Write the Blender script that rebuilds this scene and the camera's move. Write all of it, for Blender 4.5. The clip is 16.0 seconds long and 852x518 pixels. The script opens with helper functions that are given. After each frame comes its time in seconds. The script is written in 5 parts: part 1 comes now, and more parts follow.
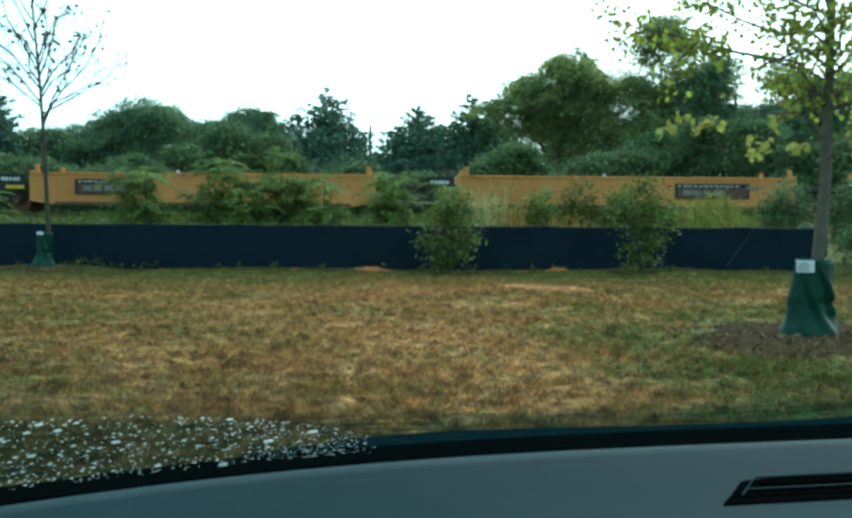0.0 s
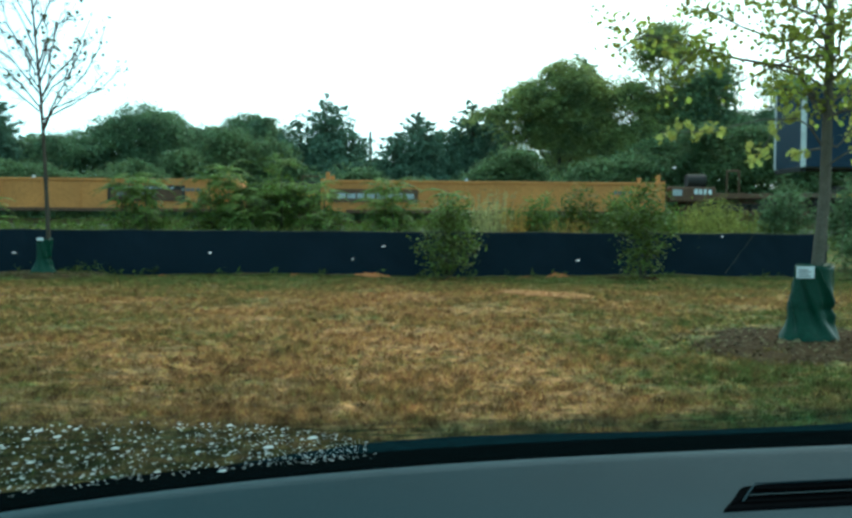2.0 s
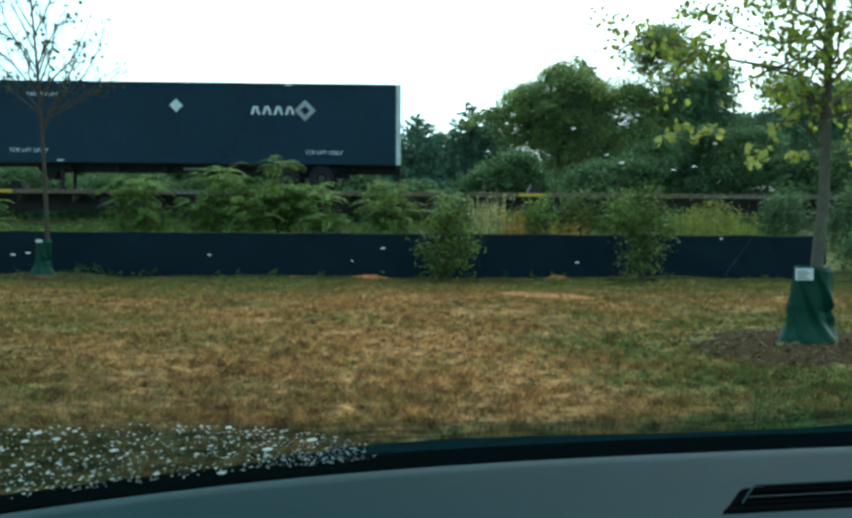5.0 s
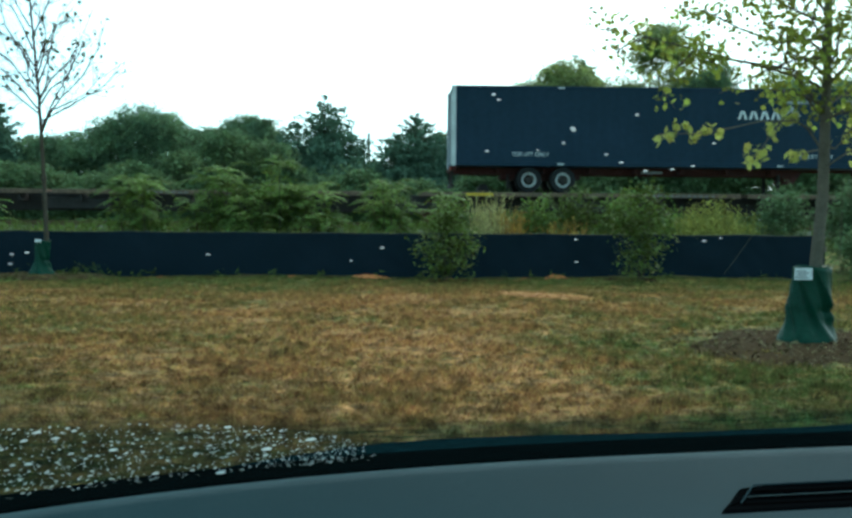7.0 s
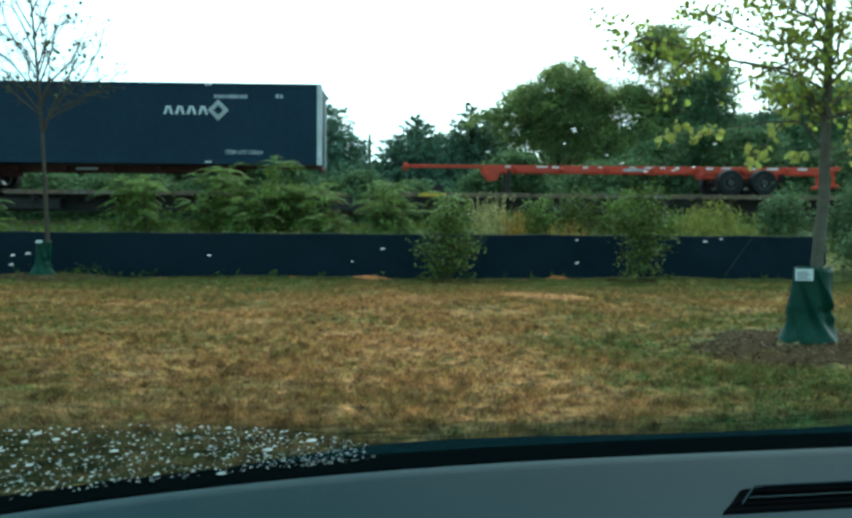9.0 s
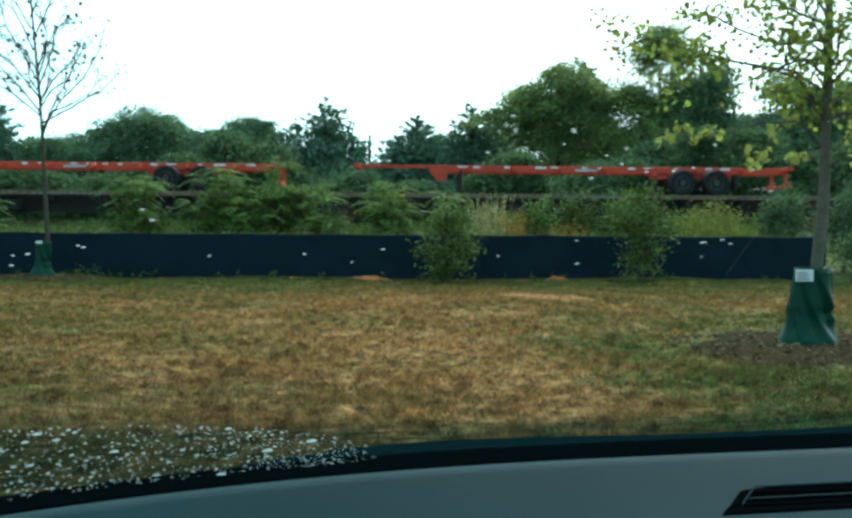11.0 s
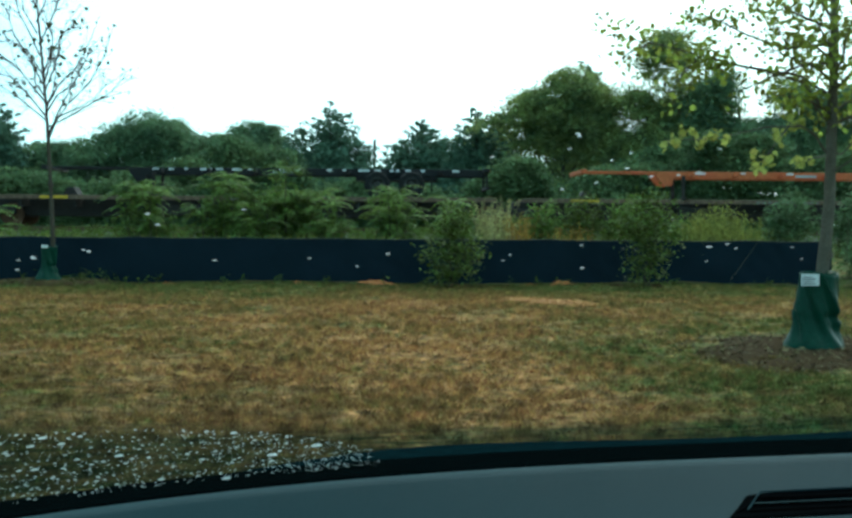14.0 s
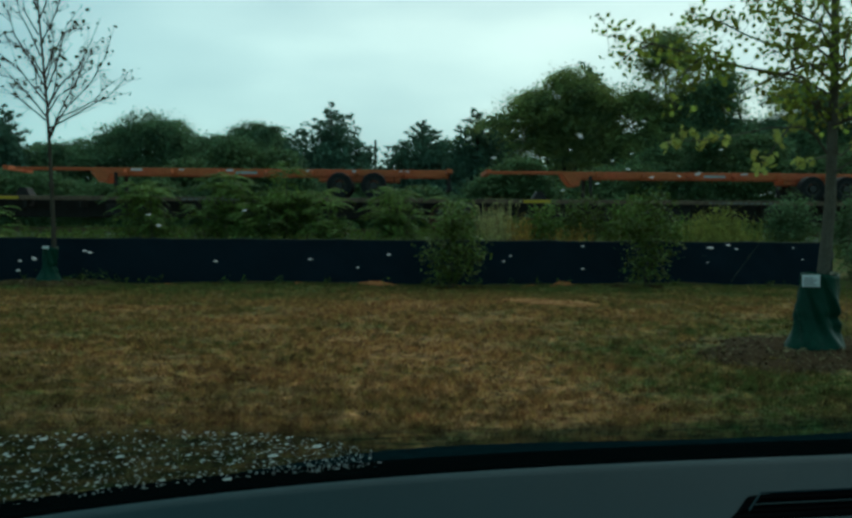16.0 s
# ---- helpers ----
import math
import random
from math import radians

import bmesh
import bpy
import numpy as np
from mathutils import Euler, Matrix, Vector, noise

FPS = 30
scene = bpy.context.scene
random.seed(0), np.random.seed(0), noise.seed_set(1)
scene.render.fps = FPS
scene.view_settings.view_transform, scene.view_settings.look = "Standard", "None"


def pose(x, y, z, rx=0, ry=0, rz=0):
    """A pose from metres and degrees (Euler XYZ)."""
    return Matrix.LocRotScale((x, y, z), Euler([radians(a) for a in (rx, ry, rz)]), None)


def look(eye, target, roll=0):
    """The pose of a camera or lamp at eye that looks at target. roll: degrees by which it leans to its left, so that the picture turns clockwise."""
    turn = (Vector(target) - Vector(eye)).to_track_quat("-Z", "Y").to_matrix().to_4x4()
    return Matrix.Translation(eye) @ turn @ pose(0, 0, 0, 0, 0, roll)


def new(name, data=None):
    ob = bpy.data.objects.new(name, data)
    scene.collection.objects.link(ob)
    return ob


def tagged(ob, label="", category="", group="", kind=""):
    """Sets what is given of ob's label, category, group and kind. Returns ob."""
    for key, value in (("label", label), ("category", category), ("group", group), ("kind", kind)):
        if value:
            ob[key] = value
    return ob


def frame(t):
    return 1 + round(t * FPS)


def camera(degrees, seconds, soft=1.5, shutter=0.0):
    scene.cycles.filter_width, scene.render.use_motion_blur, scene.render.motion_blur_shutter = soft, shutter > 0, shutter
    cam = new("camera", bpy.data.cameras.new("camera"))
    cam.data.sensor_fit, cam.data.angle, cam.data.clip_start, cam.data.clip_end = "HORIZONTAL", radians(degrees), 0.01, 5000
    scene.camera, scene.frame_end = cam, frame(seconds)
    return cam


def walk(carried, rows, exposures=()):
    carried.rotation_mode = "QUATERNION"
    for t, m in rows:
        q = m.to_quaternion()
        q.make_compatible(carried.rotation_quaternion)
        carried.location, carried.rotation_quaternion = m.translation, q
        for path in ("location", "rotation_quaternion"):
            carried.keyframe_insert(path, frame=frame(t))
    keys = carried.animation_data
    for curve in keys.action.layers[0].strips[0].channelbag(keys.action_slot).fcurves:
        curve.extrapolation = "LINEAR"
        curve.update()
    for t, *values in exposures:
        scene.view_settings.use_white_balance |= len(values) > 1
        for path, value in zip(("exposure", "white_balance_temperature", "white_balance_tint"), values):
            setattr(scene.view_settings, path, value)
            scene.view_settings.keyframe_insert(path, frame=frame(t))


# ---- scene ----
# ================= camera =================
LENS = 47.0
FOCAL = 1803.0
EYE = Vector((0.0, 0.0, 1.25))
cam = camera(LENS, 16.0, soft=3.0)
# small turns of the held camera: seconds, sideways and upward sway
SWAY = (((0, -1.5, -18.4), (0.5, 1.5, -15.3), (1, 0, -13.8), (1.5, 0, -6.1),
         (2, -1.5, -7.6), (2.5, -1.6, -4.6), (3, -1.5, -4.6), (3.5, -3, -9.2),
         (4, -3.1, -12.2), (4.2, -3, -11), (6.5, -3.1, 3), (7, -4.6, -4.6),
         (7.5, -3.1, -4.6), (8, -3, -4.6), (8.5, 0, -4.6), (9, -3.1, -3.1),
         (9.2, -3.1, -4), (11.5, -3, -1.5), (12, 0, 0), (12.5, 3.1, 4.6),
         (13, 4.6, 4.6), (13.5, 3.1, 6.1), (14, 6.1, 6.1), (14.5, 4.6, 7.7),
         (15, 6.1, 10.7), (15.5, 6.1, 7.7), (16, 7.6, 7.7)))
path = []
for t, a, b in SWAY:
    path.append((t, look(EYE, EYE + Vector((-a / FOCAL, 1.0, -(66.0 - b) / FOCAL)), 0.4)))
walk(cam, path, ((0, 0.12, 6500, 10), (4, 0.04, 6500, 11), (7, -0.06, 6500, 12), (8, 0.04, 6500, 12), (9, 0.08, 6500, 10), (12, 0.04, 6500, 10), (13, -0.04, 6480, 9),
                 (13.7, -0.15, 6460, 8), (14.5, -0.38, 6450, 7), (15, -0.84, 6470, 6), (15.5, -1.14, 6480, 4), (16, -1.45, 6600, 3)))

# ================= world and sun =================
world = bpy.data.worlds.new("overcast_sky")
scene.world = world
world.use_nodes = True
wn, wl = world.node_tree.nodes, world.node_tree.links
wn.clear()
w_out = wn.new("ShaderNodeOutputWorld")
w_add = wn.new("ShaderNodeAddShader")
w_sky = wn.new("ShaderNodeTexSky")
w_sky.sky_type = "NISHITA"
w_sky.sun_disc = False
w_sky.sun_elevation, w_sky.sun_rotation = radians(44), radians(27)
w_b1 = wn.new("ShaderNodeBackground")
w_b1.inputs["Strength"].default_value = 0.06
w_b2 = wn.new("ShaderNodeBackground")
w_b2.inputs["Strength"].default_value = 1.8
w_tc = wn.new("ShaderNodeTexCoord")
w_map = wn.new("ShaderNodeMapping")
w_map.inputs["Scale"].default_value = (1.2, 1.2, 4.0)
w_noise = wn.new("ShaderNodeTexNoise")
w_noise.inputs["Scale"].default_value = 2.2
w_noise.inputs["Detail"].default_value = 5.0
w_ramp = wn.new("ShaderNodeValToRGB")
w_ramp.color_ramp.elements[0].position, w_ramp.color_ramp.elements[0].color = 0.36, (0.68, 0.77, 0.82, 1)
w_ramp.color_ramp.elements[1].position, w_ramp.color_ramp.elements[1].color = 0.62, (1.05, 1.08, 1.08, 1)
wl.new(w_tc.outputs["Generated"], w_map.inputs["Vector"])
wl.new(w_map.outputs[0], w_noise.inputs["Vector"])
wl.new(w_noise.outputs[0], w_ramp.inputs[0])
# thin cloud, brightest round the veiled sun ahead
SUN_WAY = Vector((0.32, 0.64, 0.70)).normalized()
w_dot = wn.new("ShaderNodeVectorMath")
w_dot.operation = "DOT_PRODUCT"
w_dot.inputs[1].default_value = SUN_WAY
w_glow = wn.new("ShaderNodeMapRange")
w_glow.interpolation_type = "SMOOTHSTEP"
for k, value in enumerate((0.15, 0.85, 1.05, 2.25)):
    w_glow.inputs[k + 1].default_value = value
wl.new(w_tc.outputs["Generated"], w_dot.inputs[0])
wl.new(w_dot.outputs["Value"], w_glow.inputs[0])
wl.new(w_glow.outputs[0], w_b2.inputs["Strength"])
w_tone = wn.new("ShaderNodeMapRange")
for k, value in enumerate((0.44, 0.80, 0.0, 1.0)):
    w_tone.inputs[k + 1].default_value = value
wl.new(w_dot.outputs["Value"], w_tone.inputs[0])
w_tint = wn.new("ShaderNodeMix")
w_tint.data_type, w_tint.blend_type = "RGBA", "MIX"
w_tint.inputs[6].default_value, w_tint.inputs[7].default_value = (0.47, 0.81, 0.91, 1), (0.93, 1.0, 0.99, 1)
wl.new(w_tone.outputs[0], w_tint.inputs[0])
w_mul = wn.new("ShaderNodeMix")
w_mul.data_type, w_mul.blend_type = "RGBA", "MULTIPLY"
w_mul.inputs[0].default_value = 1.0
wl.new(w_ramp.outputs[0], w_mul.inputs[6])
wl.new(w_tint.outputs[2], w_mul.inputs[7])
wl.new(w_mul.outputs[2], w_b2.inputs["Color"])
wl.new(w_sky.outputs[0], w_b1.inputs["Color"])
wl.new(w_b1.outputs[0], w_add.inputs[0])
wl.new(w_b2.outputs[0], w_add.inputs[1])
wl.new(w_add.outputs[0], w_out.inputs["Surface"])

sun_data = bpy.data.lights.new("sun", "SUN")
sun_data.energy, sun_data.angle, sun_data.color = 1.5, radians(12), (1.0, 0.94, 0.84)
sun = new("sun", sun_data)
sun.matrix_world = look(SUN_WAY * 60, (0, 0, 0))


# ================= materials =================
def material(name, colour, rough=0.7, metal=0.0, vary=0.25, scale=3.0, fine=40.0, bump=0.15, second=None, blend=0.5, island=0.0,
             coat=0.0, translucent=0.0, spec=0.2):
    """A surface with wear at two scales. second: a colour that shows in patches; island: spread between loose pieces."""
    m = bpy.data.materials.new(name)
    m.use_nodes = True
    n, l = m.node_tree.nodes, m.node_tree.links
    b = n["Principled BSDF"]
    tc = n.new("ShaderNodeTexCoord")
    big, small = n.new("ShaderNodeTexNoise"), n.new("ShaderNodeTexNoise")
    big.inputs["Scale"].default_value, small.inputs["Scale"].default_value = scale, fine
    big.inputs["Detail"].default_value, small.inputs["Detail"].default_value = 4.0, 3.0
    for k in (big, small):
        l.new(tc.outputs["Object"], k.inputs["Vector"])
    mix = n.new("ShaderNodeMix")
    mix.data_type = "RGBA"
    s = second or [c * 0.6 for c in colour]
    mix.inputs[6].default_value, mix.inputs[7].default_value = (*colour, 1), (*s, 1)
    ramp = n.new("ShaderNodeMapRange")
    ramp.inputs[1].default_value, ramp.inputs[2].default_value = 0.35, 0.7
    ramp.inputs[3].default_value, ramp.inputs[4].default_value = 0.0, blend
    l.new(big.outputs[0], ramp.inputs[0])
    l.new(ramp.outputs[0], mix.inputs[0])
    hsv = n.new("ShaderNodeHueSaturation")
    val = n.new("ShaderNodeMapRange")
    val.inputs[1].default_value, val.inputs[2].default_value = 0.3, 0.7
    val.inputs[3].default_value, val.inputs[4].default_value = 1 - vary, 1 + vary
    l.new(small.outputs[0], val.inputs[0])
    l.new(mix.outputs[2], hsv.inputs["Color"])
    if island:
        geo = n.new("ShaderNodeNewGeometry")
        isl = n.new("ShaderNodeMapRange")
        isl.inputs[3].default_value, isl.inputs[4].default_value = 1 - island, 1 + island
        l.new(geo.outputs["Random Per Island"], isl.inputs[0])
        mul = n.new("ShaderNodeMath")
        mul.operation = "MULTIPLY"
        l.new(val.outputs[0], mul.inputs[0])
        l.new(isl.outputs[0], mul.inputs[1])
        l.new(mul.outputs[0], hsv.inputs["Value"])
        hue = n.new("ShaderNodeMapRange")
        hue.inputs[3].default_value, hue.inputs[4].default_value = 0.5 - island * 0.05, 0.5 + island * 0.05
        l.new(geo.outputs["Random Per Island"], hue.inputs[0])
        l.new(hue.outputs[0], hsv.inputs["Hue"])
    else:
        l.new(val.outputs[0], hsv.inputs["Value"])
    l.new(hsv.outputs[0], b.inputs["Base Color"])
    b.inputs["Roughness"].default_value, b.inputs["Metallic"].default_value = rough, metal
    b.inputs["Specular IOR Level"].default_value = spec
    b.inputs["Coat Weight"].default_value = coat
    if bump:
        bp = n.new("ShaderNodeBump")
        bp.inputs["Strength"].default_value, bp.inputs["Distance"].default_value = bump, 0.02
        l.new(small.outputs[0], bp.inputs["Height"])
        l.new(bp.outputs[0], b.inputs["Normal"])
    if translucent:
        tr, ms = n.new("ShaderNodeBsdfTranslucent"), n.new("ShaderNodeMixShader")
        l.new(hsv.outputs[0], tr.inputs["Color"])
        ms.inputs[0].default_value = translucent
        l.new(b.outputs[0], ms.inputs[1])
        l.new(tr.outputs[0], ms.inputs[2])
        l.new(ms.outputs[0], n["Material Output"].inputs["Surface"])
    return m


def lawn_material(name, island, glow):
    """Half-dry lawn: straw and green in patches, greener by the mulch ring and by the fence."""
    m = material(name, (0.36, 0.205, 0.085), rough=0.9, vary=0.75, scale=1.1, fine=8.5, bump=0.6, island=island, spec=0.04, translucent=glow)
    n, l = m.node_tree.nodes, m.node_tree.links
    hsv = next(k for k in n if k.type == "HUE_SAT")
    geo = n.new("ShaderNodeNewGeometry")
    sep = n.new("ShaderNodeSeparateXYZ")
    l.new(geo.outputs["Position"], sep.inputs[0])
    patch = n.new("ShaderNodeTexNoise")
    patch.inputs["Scale"].default_value, patch.inputs["Detail"].default_value = 0.55, 5.0
    tuft = n.new("ShaderNodeTexNoise")
    tuft.inputs["Scale"].default_value, tuft.inputs["Detail"].default_value = 7.0, 6.0
    for k in (patch, tuft):
        l.new(geo.outputs["Position"], k.inputs["Vector"])

    def op(kind, a, b):
        k = n.new("ShaderNodeMath")
        k.operation = kind
        for i, v in enumerate((a, b)):
            if isinstance(v, (int, float)):
                k.inputs[i].default_value = v
            else:
                l.new(v, k.inputs[i])
        return k.outputs[0]

    def ramp(v, a, b, c, d):
        k = n.new("ShaderNodeMapRange")
        k.interpolation_type = "SMOOTHSTEP"
        for i, x in enumerate((a, b, c, d)):
            k.inputs[i + 1].default_value = x
        l.new(v, k.inputs[0])
        return k.outputs[0]

    right = op("MULTIPLY", ramp(sep.outputs[0], 0.6, 2.6, 0, 0.27), ramp(sep.outputs[1], 11.0, 17.0, 1, 0.25))
    back = ramp(sep.outputs[1], 14.6, 22.3, 0, 0.30)
    left = op("ADD", ramp(sep.outputs[0], -0.4, -3.6, 0, 0.09), op("MULTIPLY", ramp(sep.outputs[0], -0.2, -2.2, 0, 0.03), ramp(sep.outputs[1], 15.9, 9.3, 0, 1)))
    f = op("ADD", op("ADD", op("MULTIPLY", patch.outputs[0], 0.8), op("MULTIPLY", tuft.outputs[0], 1.1)), -0.82)
    f = op("ADD", op("ADD", f, right), op("ADD", back, left))
    f = ramp(f, 0.02, 0.50, 0, 1)
    mix = n.new("ShaderNodeMix")
    mix.data_type = "RGBA"
    mix.inputs[6].default_value, mix.inputs[7].default_value = (0.300, 0.148, 0.060, 1), (0.077, 0.099, 0.029, 1)
    l.new(f, mix.inputs[0])
    # worn earth showing through in small scraps, most of all close to the car park
    scrap = n.new("ShaderNodeTexNoise")
    scrap.inputs["Scale"].default_value, scrap.inputs["Detail"].default_value = 5.5, 5.0
    squash = n.new("ShaderNodeMapping")
    squash.inputs["Scale"].default_value = (1.0, 0.55, 1.0)
    l.new(geo.outputs["Position"], squash.inputs[0])
    l.new(squash.outputs[0], scrap.inputs["Vector"])
    near = op("ADD", ramp(sep.outputs[1], 8.5, 5.0, 0, 0.10), op("MULTIPLY", ramp(sep.outputs[1], 11.0, 5.5, 0, 0.13), ramp(sep.outputs[0], 0.2, -1.6, 0, 1)))
    bare = ramp(op("ADD", scrap.outputs[0], near), 0.50, 0.66, 0, 0.68)
    soil = n.new("ShaderNodeMix")
    soil.data_type = "RGBA"
    soil.inputs[7].default_value = (0.098, 0.060, 0.026, 1)
    l.new(bare, soil.inputs[0])
    l.new(mix.outputs[2], soil.inputs[6])
    l.new(soil.outputs[2], hsv.inputs["Color"])
    return m


M_LAWN = lawn_material("half_dry_lawn", 0, 0.0)
M_BLADE = lawn_material("grass_blades", 0.5, 0.55)
M_LITTER = material("dry_clippings", (0.25, 0.145, 0.06), rough=0.9, island=0.5, spec=0.02, translucent=0.3, bump=0)
M_STRAW = material("straw", (0.52, 0.24, 0.09), rough=0.9, island=0.25)
M_MULCH = material("bark_mulch", spec=0.03, colour=(0.050, 0.031, 0.015), rough=0.95, vary=0.4, scale=6, fine=60, bump=0.7, island=0.0)
M_CHIP = material("bark_chips", spec=0.03, colour=(0.115, 0.085, 0.05), rough=0.9, island=0.75)
# earth with the fence-foot shadow put into its dark colour
M_SHADE_EARTH = material("shade_dark_earth", (0.085, 0.062, 0.030), rough=0.95, vary=0.5, scale=1.6, fine=22, bump=0.7, second=(0.05, 0.075, 0.025), blend=0.9, spec=0.03)
M_CLAY = material("red_clay", (0.48, 0.165, 0.06), rough=0.95, vary=0.3, scale=5, fine=50, bump=0.5)
M_FABRIC = material("black_woven_fabric", (0.005, 0.015, 0.024), spec=0.1, rough=0.8, vary=0.3, scale=1.2, fine=160, bump=0.25,
                    second=(0.008, 0.018, 0.030))
M_HEM = material("folded_fabric_hem", (0.022, 0.035, 0.036), rough=0.7, vary=0.3, scale=1.2, fine=90, bump=0.2)
M_STAKE = material("weathered_stake", (0.17, 0.13, 0.09), rough=0.85)
M_BARK = material("sapling_bark", (0.125, 0.105, 0.08), rough=0.9, vary=0.35, scale=9, fine=70, bump=0.6)
M_BARK_DARK = material("dark_bark", (0.07, 0.055, 0.04), rough=0.9, vary=0.3, scale=4, fine=30, bump=0.5)
M_BAG = material("green_watering_bag", (0.0012, 0.041, 0.024), spec=0.12, rough=0.38, vary=0.15, scale=4, fine=25, bump=0.2, second=(0.002, 0.032, 0.019))
M_TAG = material("white_tag", (0.75, 0.76, 0.76), rough=0.5, vary=0.05)
M_INK = material("dark_ink", (0.04, 0.04, 0.05), rough=0.6, vary=0.1)
M_MAPLE = material("maple_leaf", spec=0.12, colour=(0.25, 0.285, 0.06), rough=0.6, island=0.5, translucent=0.7, bump=0, second=(0.17, 0.235, 0.035), scale=1.5)
M_MAPLE_PALE = material("pale_maple_leaf", spec=0.12, colour=(0.46, 0.47, 0.12), rough=0.6, island=0.25, translucent=0.5, bump=0)
M_SPARSE = material("sparse_leaf", spec=0.12, colour=(0.07, 0.085, 0.03), rough=0.7, island=0.4, translucent=0.25, bump=0)
M_BROAD = material("broadleaf_foliage", spec=0.12, colour=(0.20, 0.305, 0.155), rough=0.65, island=0.45, translucent=0.42, bump=0, scale=0.75, second=(0.085, 0.165, 0.10), blend=1.0)
M_OAK = material("tall_tree_foliage", spec=0.12, colour=(0.36, 0.415, 0.145), rough=0.65, island=0.45, translucent=0.42, bump=0, scale=0.8, second=(0.10, 0.165, 0.082), blend=1.0)
M_EDGE = material("undergrowth_foliage", spec=0.1, colour=(0.135, 0.205, 0.09), rough=0.7, island=0.45, translucent=0.35, bump=0, scale=0.3, second=(0.055, 0.115, 0.055), blend=0.9)
M_CEDAR = material("cedar_foliage", spec=0.12, colour=(0.10, 0.185, 0.12), rough=0.7, island=0.4, translucent=0.15, bump=0, scale=0.4)
M_SUMAC = material("sumac_leaf", spec=0.12, colour=(0.142, 0.208, 0.044), rough=0.6, island=0.5, translucent=0.35, bump=0, scale=0.8, second=(0.042, 0.085, 0.022), blend=0.9)
M_SHRUB = material("shrub_leaf", spec=0.12, colour=(0.10, 0.138, 0.028), rough=0.6, island=0.55, translucent=0.3, bump=0, scale=2)
M_WEED = material("tall_weed", spec=0.12, colour=(0.27, 0.26, 0.06), rough=0.8, island=0.4, translucent=0.3, bump=0, scale=2, second=(0.12, 0.15, 0.04), blend=0.8)
M_SEED = material("pale_seed_heads", spec=0.1, colour=(0.38, 0.34, 0.15), rough=0.85, island=0.5, translucent=0.3, bump=0)
M_RUST_WEED = material("rusty_weed", spec=0.12, colour=(0.37, 0.22, 0.055), rough=0.85, island=0.4, translucent=0.3, bump=0)
M_BALLAST = material("ballast", (0.16, 0.14, 0.12), rough=0.95, vary=0.5, scale=2, fine=22, bump=0.9)
M_RAIL = material("rusty_rail", (0.12, 0.07, 0.045), rough=0.6, metal=0.4)
M_TIE = material("creosote_tie", (0.05, 0.04, 0.032), rough=0.9)
M_YELLOW = material("faded_yellow_paint", (0.66, 0.245, 0.07), rough=0.6, vary=0.14, scale=0.7, fine=9, bump=0.1, second=(0.45, 0.17, 0.05), blend=0.8)
M_GRIME = material("grimy_steel", (0.035, 0.03, 0.028), rough=0.75, vary=0.35, scale=2, fine=18)
M_BROWN = material("brown_steel", (0.13, 0.065, 0.04), rough=0.75, vary=0.35, scale=1.5, fine=14)
M_DECK = material("worn_deck_edge", (0.17, 0.105, 0.07), rough=0.8, vary=0.35, scale=1.0, fine=12, second=(0.09, 0.07, 0.06))
M_BOX = material("dark_blue_black_paint", (0.0075, 0.027, 0.047), spec=0.13, rough=0.5, vary=0.1, scale=0.5, fine=6, bump=0.05, second=(0.016, 0.039, 0.070))
M_POST = material("white_post_paint", (0.62, 0.63, 0.63), rough=0.5, vary=0.12, scale=1.5, fine=10)
M_WHITE = material("white_marking", (0.72, 0.74, 0.75), rough=0.55, vary=0.08)
M_GREY = material("grey_marking", (0.42, 0.45, 0.48), rough=0.55, vary=0.1)
M_DIM = material("dulled_marking", (0.20, 0.19, 0.18), rough=0.7, vary=0.2)
M_RED = material("red_chassis_paint", (0.62, 0.065, 0.035), rough=0.5, vary=0.2, scale=1.2, fine=12, second=(0.40, 0.05, 0.03), blend=0.6)
# chassis red, darkened in its colour for the shade under the container
M_RED_SHADED = material("shaded_red_paint", (0.08, 0.018, 0.015), rough=0.7, vary=0.3, scale=1.2, fine=12, second=(0.06, 0.02, 0.018), blend=0.9)
M_ORANGE = material("faded_orange_red_paint", (0.60, 0.115, 0.05), rough=0.55, vary=0.2, scale=1.0, fine=12, second=(0.48, 0.16, 0.05), blend=0.6)
M_BLACK = material("black_chassis_paint", (0.014, 0.014, 0.016), rough=0.55, vary=0.3)
M_RUBBER = material("tyre_rubber", (0.016, 0.016, 0.017), rough=0.8, vary=0.2)
M_RIM = material("pale_wheel_rim", (0.50, 0.50, 0.49), rough=0.45, vary=0.15)
M_RIM_DARK = material("dirty_wheel_rim", (0.055, 0.052, 0.05), rough=0.6, vary=0.2)
M_AMBER = material("yellow_marking", (0.70, 0.42, 0.04), rough=0.6, vary=0.1)
M_DASH = material("grey_dashboard_plastic", spec=0.04, colour=(0.0145, 0.0435, 0.0525), rough=0.62, vary=0.05, scale=2, fine=420, bump=0.12)
M_VENT = material("black_vent_plastic", (0.003, 0.0035, 0.004), rough=0.9, vary=0.1, spec=0.0)
M_FRIT = material("black_glass_border", (0.0006, 0.0008, 0.001), rough=0.9, vary=0.1, spec=0.0)
M_LINING = material("car_lining", (0.11, 0.11, 0.11), rough=0.9, vary=0.1)
M_HOOD = material("dark_car_paint", (0.004, 0.0155, 0.019), rough=0.9, vary=0.5, scale=9, fine=60, bump=0.03, spec=0.0)
